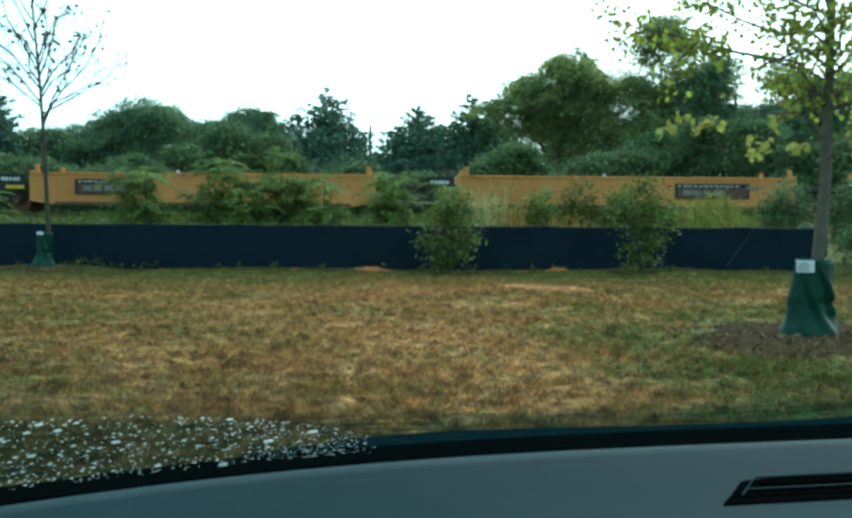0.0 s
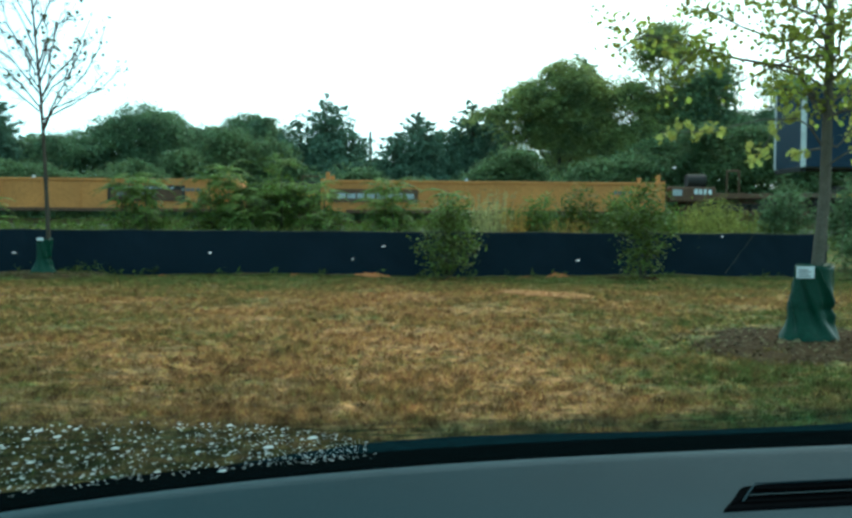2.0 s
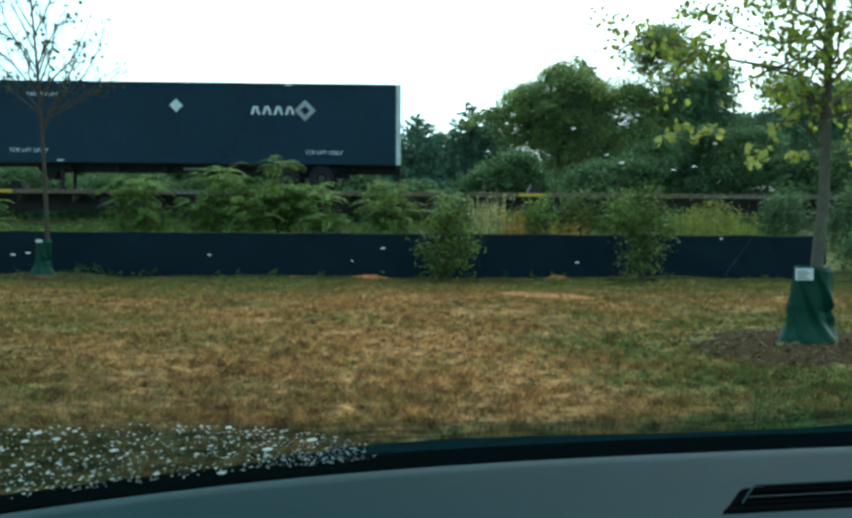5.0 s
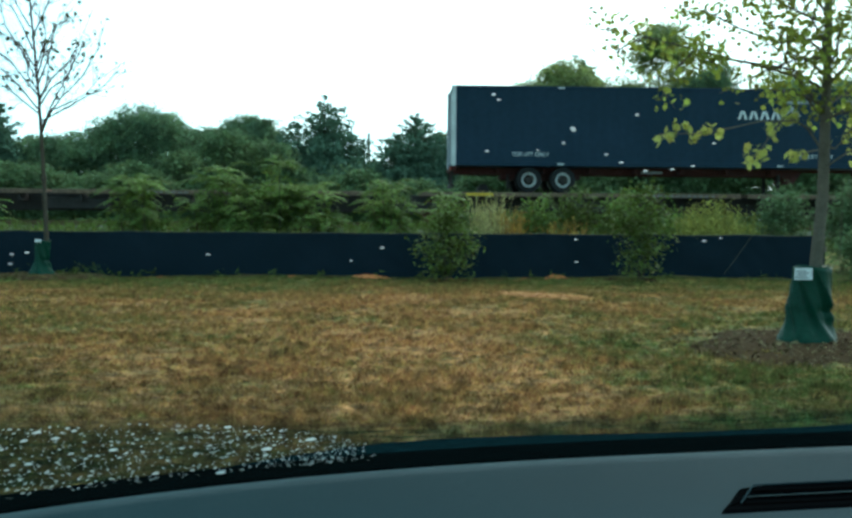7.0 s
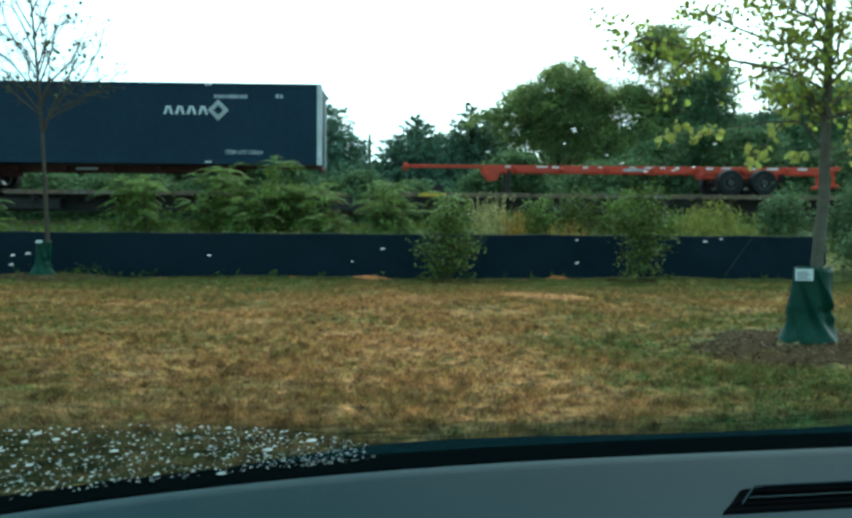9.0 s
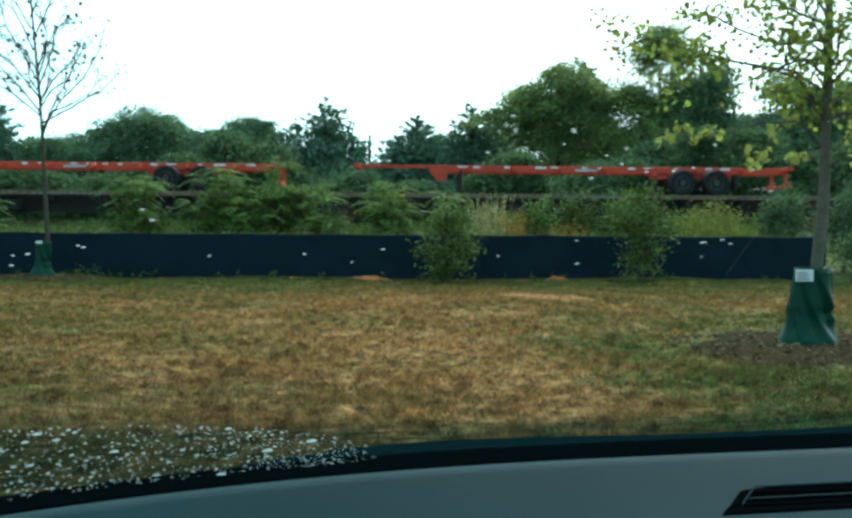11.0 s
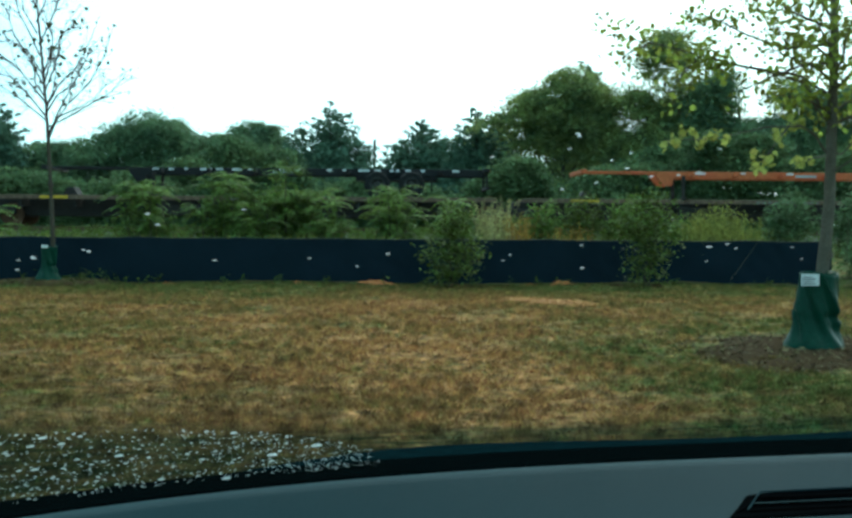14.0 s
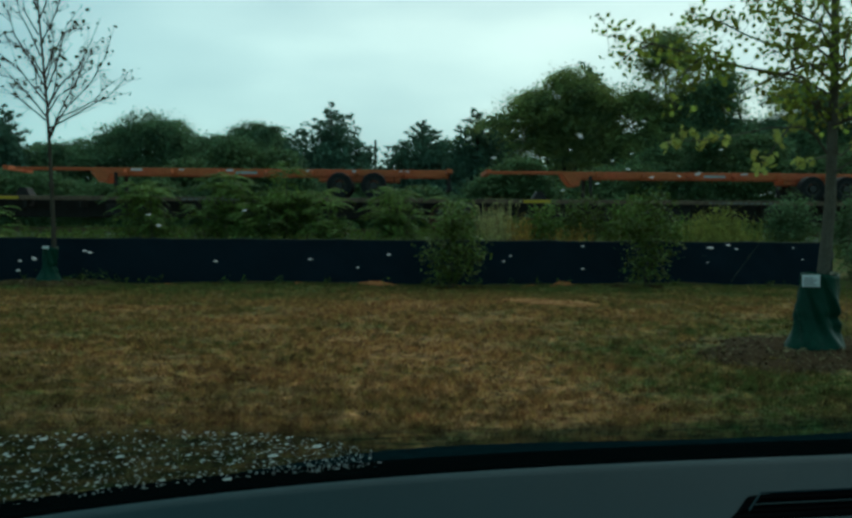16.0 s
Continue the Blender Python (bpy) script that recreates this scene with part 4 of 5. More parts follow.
def cedar(x, y, height, width, seed, ragged=0.25):
    """A ragged cone of drooping tufted branches."""
    rng = np.random.default_rng(seed)
    ob = new("cedar_tree")
    ob.location = (x, y, float(ground_z(np.float64(x), np.float64(y))) - 0.05)
    tagged(ob, "dark green conical cedar beyond the railway", "tree", group="trees beyond the railway")
    bm = limb(bmesh.new(), [Vector((0, 0, -0.2)), Vector((0.05, 0, height * 0.98))], 0.2, 0.03, 7)
    pts = []
    for dx, tall, wide in ((0.0, 1.0, 0.62), (-0.30, 0.80, 0.55), (0.32, 0.76, 0.55), (0.12, 0.9, 0.5), (-0.12, 0.62, 0.85), (0.1, 0.45, 1.0)):
        ox, oy, h, w = dx * width, rng.normal() * 0.25 * width, height * tall, width * wide
        n = int(48 * h)
        for i in range(n):
            p = 1 - math.sqrt(1 - (i + rng.uniform()) / n)
            z = h * (0.05 + 0.95 * p)
            r = w * (1 - p) ** 0.5 * rng.uniform(1 - 2 * ragged, 1 + 1.2 * ragged) + 0.04
            a = rng.uniform(0, 2 * math.pi)
            tip = np.array((r * math.cos(a), r * math.sin(a), 0.35 * r))
            if i % 4 == 0:
                rod(bm, (ox, oy, z - 0.15), tip + (ox, oy, z), 0.03, 0.008, 4)
            for q in (0.35, 0.65, 0.9, 1.1):
                pts.append(tip * q + (ox, oy, z) + rng.normal(size=(9, 3)) * np.array((0.2, 0.2, 0.12)) * (1.15 - 0.8 * p))
    part("trunk", bm, M_BARK_DARK, ob)
    leaf_mesh("crown", leaf_corners(np.concatenate(pts), 0.125, DIAMOND * (0.75, 1.25), 0.0, rng), M_CEDAR, ob)


young_maple()
bare_sapling()
water_bag(4.0, 10.08, 0.19, 0.335, 0.79, 31, "dark green watering bag with a white tag round a maple", True)
water_bag(-8.42, 21.67, 0.16, 0.28, 0.78, 32, "creased green watering bag round a thin sapling", False)

shrub(0.5, 21.78, [(0, 0, 0.55, 0.62, 0.4, 0.5), (-0.05, 0, 1.1, 0.5, 0.35, 0.5), (0.05, 0, 1.65, 0.36, 0.3, 0.35), (0.25, 0, 0.8, 0.4, 0.3, 0.4)], 41, M_SHRUB,
      "leafy green shrub in front of the black fence", clumps=95)
shrub(4.88, 21.9, [(0, 0, 0.5, 0.45, 0.35, 0.5), (0.05, 0, 1.2, 0.75, 0.4, 0.5), (0.1, 0, 1.75, 0.5, 0.35, 0.42), (-0.4, 0, 1.35, 0.4, 0.3, 0.35)], 42, M_SHRUB,
      "wide-topped green shrub in front of the black fence", clumps=95)
for i, (x, y, h, w, k, fr) in enumerate(((-7.7, 26.2, 2.55, 1.5, 4, 17), (-5.6, 26.6, 2.78, 1.8, 5, 18), (-4.0, 26.8, 3.08, 2.0, 6, 18), (-2.7, 26, 2.0, 0.9, 3, 13), (-0.95, 26.3, 2.38, 1.2, 4, 16),
                                         (-12.0, 26, 1.75, 1.3, 4, 13), (-4.8, 25.6, 1.8, 0.9, 3, 13), (0.6, 26.6, 2.1, 0.8, 3, 13), (-13.8, 27, 2.0, 1.4, 4, 13))):
    sumac(x, y, h, w, 50 + i, k, int(fr * 1.7))
for i, (x, y, w, h, m) in enumerate(((3.1, 26.8, 0.6, 1.65, M_SUMAC), (4.2, 27.1, 0.65, 1.8, M_SHRUB), (5.6, 27, 0.85, 1.8, M_SUMAC), (6.6, 26.8, 0.5, 1.3, M_SUMAC), (8.0, 27.2, 0.8, 1.55, M_WEED), (2.4, 27.4, 0.45, 1.3, M_SHRUB),
                                     (9.7, 26.3, 0.75, 2.0, M_EDGE), (11.1, 25, 1.0, 2.2, M_EDGE), (10.7, 23.4, 0.7, 1.5, M_EDGE), (12.4, 23.9, 1.1, 2.4, M_EDGE), (-9.6, 25.6, 0.5, 0.7, M_SHRUB))):
    shrub(x, y, [(0, 0, h * 0.4, w, 0.5, h * 0.42), (0.1 * w, 0, h * 0.75, w * 0.75, 0.45, h * 0.32), (-0.4 * w, 0, h * 0.6, w * 0.5, 0.4, h * 0.3)], 80 + i, m,
          "leafy undergrowth between the fence and the railway", clumps=110, name="bush")
weeds(1.35, 2.15, 26.03, 2.0, 130, 91, M_SEED, "tall pale weeds gone to seed")
weeds(2.1, 2.55, 25.9, 1.55, 70, 92, M_RUST_WEED, "rust-tinged dry weeds behind the fence")
weeds(3.3, 4.3, 25.9, 1.2, 80, 98, M_RUST_WEED, "reddish dry stalks behind the fence")
weeds(6.8, 8.7, 26.03, 1.55, 300, 93, M_WEED, "tall yellow-green weeds behind the fence")
weeds(2.5, 9.8, 25.5, 0.95, 420, 99, M_WEED, "rough tall grass along the back of the fence")
weeds(-13.5, 1.2, 25.23, 0.95, 1500, 94, M_WEED, "rough tall grass along the back of the fence")
weeds(-9.6, -6.2, 22.24, 0.24, 18, 96, M_SHRUB, "small weeds at the foot of the fence")
weeds(-5.0, 9.6, 22.78, 0.18, 38, 97, M_SHRUB, "sparse low weeds at the foot of the fence")
weeds(-16, 12, 31.4, 0.55, 1500, 100, M_SHRUB, "rough green growth beside the ballast")
weeds(-14, 14, 28.68, 0.7, 1300, 95, M_SHRUB, "low green growth on the railway bank")

cedar(-28.6, 66.4, 9.0, 3.6, 101)
cedar(-6.8, 66.4, 9.4, 4.9, 102, 0.3)
cedar(-0.65, 69.1, 8.8, 4.3, 103)
cedar(3.1, 66.4, 9.1, 3.6, 104)
cedar(5.0, 69.1, 9.0, 3.0, 105)
cedar(11.6, 73, 13.6, 4.0, 106)
tree(-20, 67.7, [(0.6, 0, 5.9, 3.7, 2.6, 2.1), (-2.2, 0, 5.6, 2.4, 2.2, 2.0), (2.6, 0, 5.6, 2.8, 2.2, 2.2), (0, 0, 3.2, 4.2, 2.4, 2.4)], 111, M_BROAD, "rounded green tree beyond the railway")
tree(-13, 69.1, [(0, 0, 6.2, 2.6, 2.2, 2.0), (-1.6, 0, 5.4, 2.0, 2.0, 1.9), (1.9, 0, 5.4, 2.0, 2.0, 1.8), (0, 0, 3.0, 3.2, 2.2, 2.3)], 112, M_BROAD, "rounded green tree beyond the railway")
tree(8.6, 63.7, [(0, 0, 8.5, 3.0, 2.4, 2.3), (-2.4, 0, 7.7, 2.1, 2.2, 2.0), (1.8, 0, 7.4, 2.4, 2.2, 2.4), (0, 0, 4.4, 3.4, 2.4, 3.0)], 113, M_OAK, "tall spreading green tree beyond the railway")
tree(14.9, 62.4, [(0.2, 0, 10.4, 1.8, 2.2, 2.7), (-1.8, 0, 7.4, 2.5, 2.2, 2.6), (2.0, 0, 7.4, 2.5, 2.2, 2.6), (0, 0, 4.8, 3.8, 2.4, 3.4)], 114, M_OAK, "tall dense green tree beyond the railway")
tree(19.2, 61.1, [(-1.2, 0, 8.6, 1.2, 1.8, 2.1), (-2.6, 0, 7.0, 1.4, 2.0, 2.0), (-0.8, 0, 5.6, 2.0, 2.2, 2.0), (2.2, 0, 5.4, 2.4, 2.2, 2.2), (0, 0, 3.6, 3.8, 2.4, 2.8)], 115, M_BROAD, "tall dark green tree beyond the railway")
tree(26.0, 62.4, [(0, 0, 7.6, 2.8, 2.6, 2.6), (-3.0, 0, 8.0, 1.5, 1.8, 2.2), (-2.4, 0, 6.0, 2.4, 2.2, 2.4), (2.6, 0, 6.6, 2.8, 2.2, 2.6), (0, 0, 4.0, 4.2, 2.4, 3.0)], 116, M_BROAD, "tall dark green tree beyond the railway")
tree(-25.2, 66.4, [(0, 0, 4.2, 2.2, 2, 2.2), (1.6, 0, 4.6, 2.2, 2, 1.8), (0, 0, 2.4, 3.0, 2, 2)], 117, M_BROAD, "low green tree beyond the railway")
for i, (x, y, w, h) in enumerate(((-31, 58.4, 3.5, 4.6), (-24.5, 55.8, 3.4, 4.2), (-17.5, 55.8, 3.4, 4.4), (-10.4, 57.1, 3.2, 4.6), (-4.4, 55.8, 2.6, 4.0), (0.4, 57.1, 3.0, 4.2), (4.6, 55.8, 2.8, 4.6), (10.5, 53.1, 3.4, 5.2),
                                  (16.5, 53.1, 3.4, 5.2), (22.5, 53.1, 3.4, 5.6), (29, 55.8, 3.6, 6.6), (-10.2, 74.4, 3.0, 6.6), (-4.0, 77, 2.6, 6.4), (1.6, 77, 2.8, 6.2), (33, 66.4, 4, 9), (-14.0, 56.4, 3.0, 4.4), (13.6, 57.1, 3.2, 5.4), (-21, 57.1, 3.0, 4.2), (-13.6, 60.0, 3.0, 4.0))):
    h = h * (0.74, 1.12, 0.86, 1.24, 0.98)[i % 5]
    tree(x, y, [(0, 0, h * 0.62, w * 0.8, 1.8, h * 0.36), (-w * 0.5, 0, h * 0.42, w * 0.6, 1.6, h * 0.36), (w * 0.5, 0, h * 0.45, w * 0.6, 1.6, h * 0.36), (0, -0.3, h * 0.2, w, 1.6, h * 0.26)], 130 + i, M_EDGE,
         "dense green undergrowth at the edge of the wood", 0.12, 30, 90, 0.105, 0.36, "wood_edge_bush", "bushes at the edge of the wood", 3)


def utility_pole():
    ob = new("utility_pole")
    ob.location = (-4.5, 79.7, float(ground_z(np.float64(0), np.float64(79.7))))
    tagged(ob, "thin weathered wooden pole among distant trees", "pole")
    part("post", rod(bmesh.new(), (0, 0, 0), (0, 0, 8.0), 0.13, 0.10, 8), M_POLE, ob)
    part("cap", rod(bmesh.new(), (0, 0, 8.0), (0, 0, 8.08), 0.11, 0.05, 8), M_POLE, ob)


utility_pole()

# ================= train =================
CARS, WHEELS = [], []


def rolling(name, s, label, category, group):
    """A thing that rides with the train. s: where its front end is along the track at the start; its x runs back along the train, z is up from the rail."""
    ob = new(name)
    CARS.append((ob, s))
    return tagged(ob, label, category, group)


def bogie(parent, x, axles=(-0.9, 0.9)):
    frame_ = part("truck_frame", box(box(bmesh.new(), x - 1.15, x + 1.15, -1.08, -0.96, 0.42, 0.72, 0.04), x - 0.3, x + 0.3, -1.1, 1.1, 0.3, 0.75, 0.03), M_GRIME, parent)
    for a in axles:
        bm = wheel(wheel(bmesh.new(), 0, -0.82, -0.70, 0, 0.42), 0, 0.70, 0.82, 0, 0.42)
        rod(bm, (0, -0.8, 0), (0, 0.8, 0), 0.09, seg=10)
        for k in range(6):
            t = k * math.pi / 3
            rod(bm, (0.12 * math.cos(t), -0.84, 0.12 * math.sin(t)), (0.34 * math.cos(t), -0.84, 0.34 * math.sin(t)), 0.03, 0.02, 5)
        axle = part("wheelset", bm, M_BROWN, parent)
        WHEELS.append((axle, x + a))
        part("axle_cap", rod(bmesh.new(), (x + a, -1.16, 0.42), (x + a, -1.0, 0.42), 0.11, seg=10), M_BROWN, frame_)


def writing(parent, x, z, width, height, y, mat, n, seed):
    """Unreadable lettering as plain bars, each its own piece."""
    rng = np.random.default_rng(seed)
    w = width / n
    for i in range(n):
        q = rng.uniform(0.55, 0.85)
        part("lettering_bar", box(bmesh.new(), x + i * w, x + i * w + w * q, y - 0.006, y, z, z + height * rng.uniform(0.85, 1.0)), mat, parent)


def words(parent, text, x, z, height, y, mat):
    """Readable lettering on a side that faces -y."""
    font = bpy.data.curves.new("lettering", "FONT")
    font.body, font.size, font.extrude = text, height * 1.4, 0.002
    tmp = bpy.data.objects.new("lettering", font)
    me = bpy.data.meshes.new_from_object(tmp)
    bpy.data.objects.remove(tmp)
    me.transform(pose(x, y - 0.004, z, 90, 0, 0))
    me.materials.clear()
    me.materials.append(mat)
    ob = new("lettering", me)
    ob.parent = parent
    return tagged(ob, "white painted lettering")


def well_car(s, length, seed, panel):
    rng = np.random.default_rng(seed)
    car = rolling("well_car", s, "empty faded yellow container well car, grimy and scuffed", "railway wagon", "empty well cars")
    for y in (-1.45, 1.37):
        side = bmesh.new()
        prism(side, [(0.0, 0.42), (0.0, 1.30), (0.25, 1.44), (length - 0.25, 1.44), (length, 1.30), (length, 0.42), (length - 0.9, 0.30), (0.9, 0.30)], y, y + 0.08)
        sp = part("side_sill", side, M_YELLOW, car)
        if y < 0:
            part("top_chord", box(bmesh.new(), 0.05, length - 0.05, y - 0.04, y - 0.002, 1.37, 1.46, 0.01), M_YELLOW, sp)
            part("bottom_chord", box(bmesh.new(), 0.9, length - 0.9, y - 0.05, y - 0.002, 0.28, 0.40, 0.01), M_BROWN, sp)
            for k in range(1, 9):
                part("side_stiffener", box(bmesh.new(), length * k / 9 - 0.03, length * k / 9 + 0.03, y - 0.03, y - 0.002, 0.42, 1.36), M_YELLOW, sp)
            if panel:
                x = length * panel
                part("stencil_panel", box(bmesh.new(), x, x + 2.75, y - 0.038, y - 0.032, 0.66, 1.22), M_GRIME, sp, "dark stencilled panel")
                part("panel_patch", box(bmesh.new(), x + 0.1, x + 2.65, y - 0.041, y - 0.0385, 0.70, 1.06), M_BROWN, sp, "rusty brown patch with faded lettering")
                writing(sp, x + 0.12, 1.10, 2.3, 0.06, y - 0.040, M_GREY, 12, seed)
                writing(sp, x + 0.3, 0.80, 1.5, 0.20, y - 0.043, M_DIM, 4, seed + 7)
            else:
                part("patched_panel", box(bmesh.new(), 0.3, 3.5, y - 0.038, y - 0.032, 0.66, 1.14), M_BROWN, sp, "dull brown painted-over panel")
                writing(sp, 0.6, 0.80, 2.8, 0.20, y - 0.040, M_GREY, 8, seed)
            writing(sp, length - 1.9, 1.02, 0.7, 0.12, y - 0.034, M_DIM, 4, seed + 1)
    part("floor", box(bmesh.new(), 0.4, length - 0.4, -1.37, 1.37, 0.32, 0.38), M_GRIME, car)
    for x, d in ((0.0, 1), (length, -1)):
        part("bulkhead", box(bmesh.new(), min(x, x + 0.12 * d), max(x, x + 0.12 * d), -1.44, 1.44, 0.5, 1.5), M_YELLOW, car)
        for y in (-1.42, 1.34):
            part("corner_guide", box(bmesh.new(), x + 0.25 * d - 0.08, x + 0.25 * d + 0.08, y, y + 0.1, 1.42, 1.74, 0.02), M_YELLOW, car)
        part("end_platform", box(bmesh.new(), min(x, x - 1.45 * d), max(x, x - 1.45 * d), -1.2, 1.2, 0.95, 1.12, 0.02), M_GRIME, car)
        if d < 0:
            continue
        end_plate = part("number_plate", box(bmesh.new(), min(x - 0.2 * d, x - 1.25 * d), max(x - 0.2 * d, x - 1.25 * d), -1.28, -1.22, 0.82, 1.40, 0.01), M_GRIME, car, "black plate with white lettering bars")
        writing(end_plate, min(x - 0.35 * d, x - 1.05 * d), 1.15, 0.7, 0.12, -1.282, M_WHITE, 5, seed + 3)
        part("yellow_stripe", box(bmesh.new(), min(x - 0.25 * d, x - 0.9 * d), max(x - 0.25 * d, x - 0.9 * d), -1.288, -1.281, 0.86, 0.98), M_AMBER, end_plate)
        part("brake_rail", rod(rod(bmesh.new(), (x - 0.7 * d, -1.1, 1.1), (x - 0.7 * d, -1.1, 1.62), 0.025, seg=6), (x - 0.7 * d, -1.1, 1.6), (x - 0.1 * d, -1.1, 1.6), 0.02, seg=6), M_BROWN, car)
    for x in (-1.5,):
        bogie(car, x)
    part("light_lens", box(bmesh.new(), 5.2, 5.3, -1.5, -1.44, 1.46, 1.55), M_WHITE, car)


def end_machinery(s):
    """The last well car's end platform, with brake gear."""
    ob = rolling("end_platform_wagon", s, "rusty brown wagon end platform with brake gear and a grab rail", "railway wagon", "railway wagon ends")
    part("platform", box(bmesh.new(), 0, 4.2, -1.25, 1.25, 0.9, 1.1, 0.02), M_BROWN, ob)
    part("side_box", box(bmesh.new(), 0.2, 1.9, -1.35, -0.9, 0.78, 1.32, 0.04), M_BROWN, ob)
    part("brake_cylinder", rod(bmesh.new(), (0.9, -1.0, 1.55), (1.6, -1.0, 1.55), 0.24, seg=16), M_GRIME, ob)
    part("cylinder_bracket", box(bmesh.new(), 1.1, 1.4, -1.15, -0.85, 1.1, 1.5), M_GRIME, ob)
    part("white_plate", box(bmesh.new(), 0.3, 0.65, -1.362, -1.35, 1.0, 1.22), M_GREY, ob)
    writing(ob, 1.1, 1.05, 0.7, 0.2, -1.356, M_WHITE, 4, 5)
    rail = bmesh.new()
    for x in (2.35, 2.8):
        rod(rail, (x, -1.2, 1.05), (x, -1.2, 1.95), 0.03, seg=6)
    rod(rail, (2.35, -1.2, 1.92), (2.8, -1.2, 1.92), 0.03, seg=6)
    part("grab_rail", rail, M_BROWN, ob)
    bogie(ob, 2.2)


def spine_car(s, length=19.1):
    car = rolling("spine_car", s, "low flat railway spine car with a worn narrow deck", "railway wagon", "spine cars")
    part("centre_sill", box(bmesh.new(), 0.2, length - 0.2, -0.45, 0.45, 0.36, 1.02, 0.03), M_GRIME, car)
    for y0, y1 in ((-1.32, -0.62), (0.62, 1.32)):
        for k in range(3):
            a, b = 0.5 + k * (length - 1.0) / 3, 0.5 + (k + 1) * (length - 1.0) / 3 - (0.25 if k < 2 else 0)
            deck = part("deck_plank", box(bmesh.new(), a, b, y0, y1, 1.04, 1.12, 0.01), M_DECK, car)
            if y0 < 0:
                part("deck_edge", box(bmesh.new(), a, b, y0 - 0.05, y0 - 0.002, 0.97, 1.125, 0.01), M_DECK, deck)
                for j in range(3):
                    q = a + (b - a) * (j + 0.5) / 3
                    part("outrigger", box(bmesh.new(), q - 0.06, q + 0.06, -1.28, -0.45, 0.72, 0.99), M_GRIME, deck)
    part("underframe_box", box(bmesh.new(), 6.2, 8.4, -1.1, -0.5, 0.42, 0.84, 0.03), M_GRIME, car)
    part("yellow_stripe", box(bmesh.new(), 2.2, 3.2, -1.382, -1.372, 1.0, 1.10), M_AMBER, car)
    writing(car, 9.0, 1.0, 2.4, 0.07, -1.374, M_DIM, 11, int(s))
    part("hitch", prism(bmesh.new(), [(2.6, 1.02), (3.3, 1.02), (3.05, 1.45), (2.85, 1.45)], -0.35, 0.35), M_GRIME, car)
    bogie(car, 0.1)


def container(s, base, label, marks, seed):
    L, W, Hh = 16.15, 2.59, 2.9
    box_ = rolling("shipping_container", s, label, "shipping container", "dark containers on the train")
    box_.location.z = base
    v, f = [], []
    n = 150
    for side, y in ((0, -W / 2), (1, W / 2)):
        k0 = len(v)
        for i in range(n + 1):
            x = 0.165 + (L - 0.33) * i / n
            d = 0.007 * (1 if (i // 2) % 2 else 0) + 0.004 * math.sin(x * 1.7)
            yy = y + (d if side == 0 else -d)
            v += [(x, yy, 0.17), (x, yy, Hh - 0.12)]
        for i in range(n):
            k = k0 + 2 * i
            f.append((k, k + 2, k + 3, k + 1) if side == 0 else (k, k + 1, k + 3, k + 2))
    arrays("side_panels", v, f, M_BOX, box_)
    part("roof", box(bmesh.new(), 0.05, L - 0.05, -W / 2 + 0.02, W / 2 - 0.02, Hh - 0.06, Hh - 0.01, 0.01), M_BOX, box_)
    part("floor", box(bmesh.new(), 0.05, L - 0.05, -W / 2 + 0.03, W / 2 - 0.03, 0.03, 0.15), M_BOX, box_)
    for y in (-1, 1):
        a, b = sorted((y * W / 2 - y * 0.10, y * W / 2 + y * 0.012))
        part("top_rail", box(bmesh.new(), 0.18, L - 0.18, a, b, Hh - 0.12, Hh, 0.01), M_BOX, box_)
        part("bottom_rail", box(bmesh.new(), 0.18, L - 0.18, a, b, 0.0, 0.17, 0.01), M_BOX, box_)
        for x in (0.0, L - 0.17):
            part("corner_post", box(bmesh.new(), x, x + 0.17, min(a, b) - 0.004, max(a, b) + 0.004, 0.0, Hh + 0.004, 0.012), M_POST, box_, "white corner post")
    for x, d in ((0.04, 1), (L - 0.04, -1)):
        end = part("end_wall", box(bmesh.new(), min(x, x + 0.05 * d), max(x, x + 0.05 * d), -W / 2 + 0.1, W / 2 - 0.1, 0.02, Hh - 0.02), M_BOX, box_)
        for y in (-0.85, -0.3, 0.3, 0.85) if (d > 0) == (seed == 2) else ():
            part("lock_rod", rod(bmesh.new(), (x - 0.03 * d, y, 0.1), (x - 0.03 * d, y, Hh - 0.1), 0.02, seg=6), M_GREY, end)
    y = -W / 2 - 0.002
    for k, (x, z, w, h, cnt) in enumerate(marks):
        if cnt < 0:
            words(box_, "TOP LIFT ONLY", x, z, h, y, M_WHITE)
        elif cnt:
            writing(box_, x, z, w, h, y, M_GREY, cnt, seed + k)
        else:
            bm = bmesh.new()
            prism(bm, [(x - w, z), (x, z - w), (x + w, z), (x, z + w)], y - 0.006, y)
            part("white_diamond", bm, M_WHITE, box_)
    for k in range(4):
        for x in (4.0, 12.1):
            part("reflector", box(bmesh.new(), x - 0.12, x + 0.12, y - 0.016, y - 0.011, (0.05, Hh - 0.09)[k % 2], (0.10, Hh - 0.04)[k % 2]), M_WHITE, box_) if k < 2 else None
    lx, lz = 10.75 if seed == 1 else 10.5, Hh - 1.13
    for k in range(4):
        x = lx + k * 0.41
        for a, b in ((0.0, 0.10), (0.26, 0.16)):
            part("emblem_bar", prism(bmesh.new(), [(x + a, lz), (x + a + 0.09, lz), (x + b + 0.09, lz + 0.30), (x + b, lz + 0.30)], y - 0.006, y), M_WHITE, box_)
    cx, cz = lx + 1.95, lz + 0.16
    bm = bmesh.new()
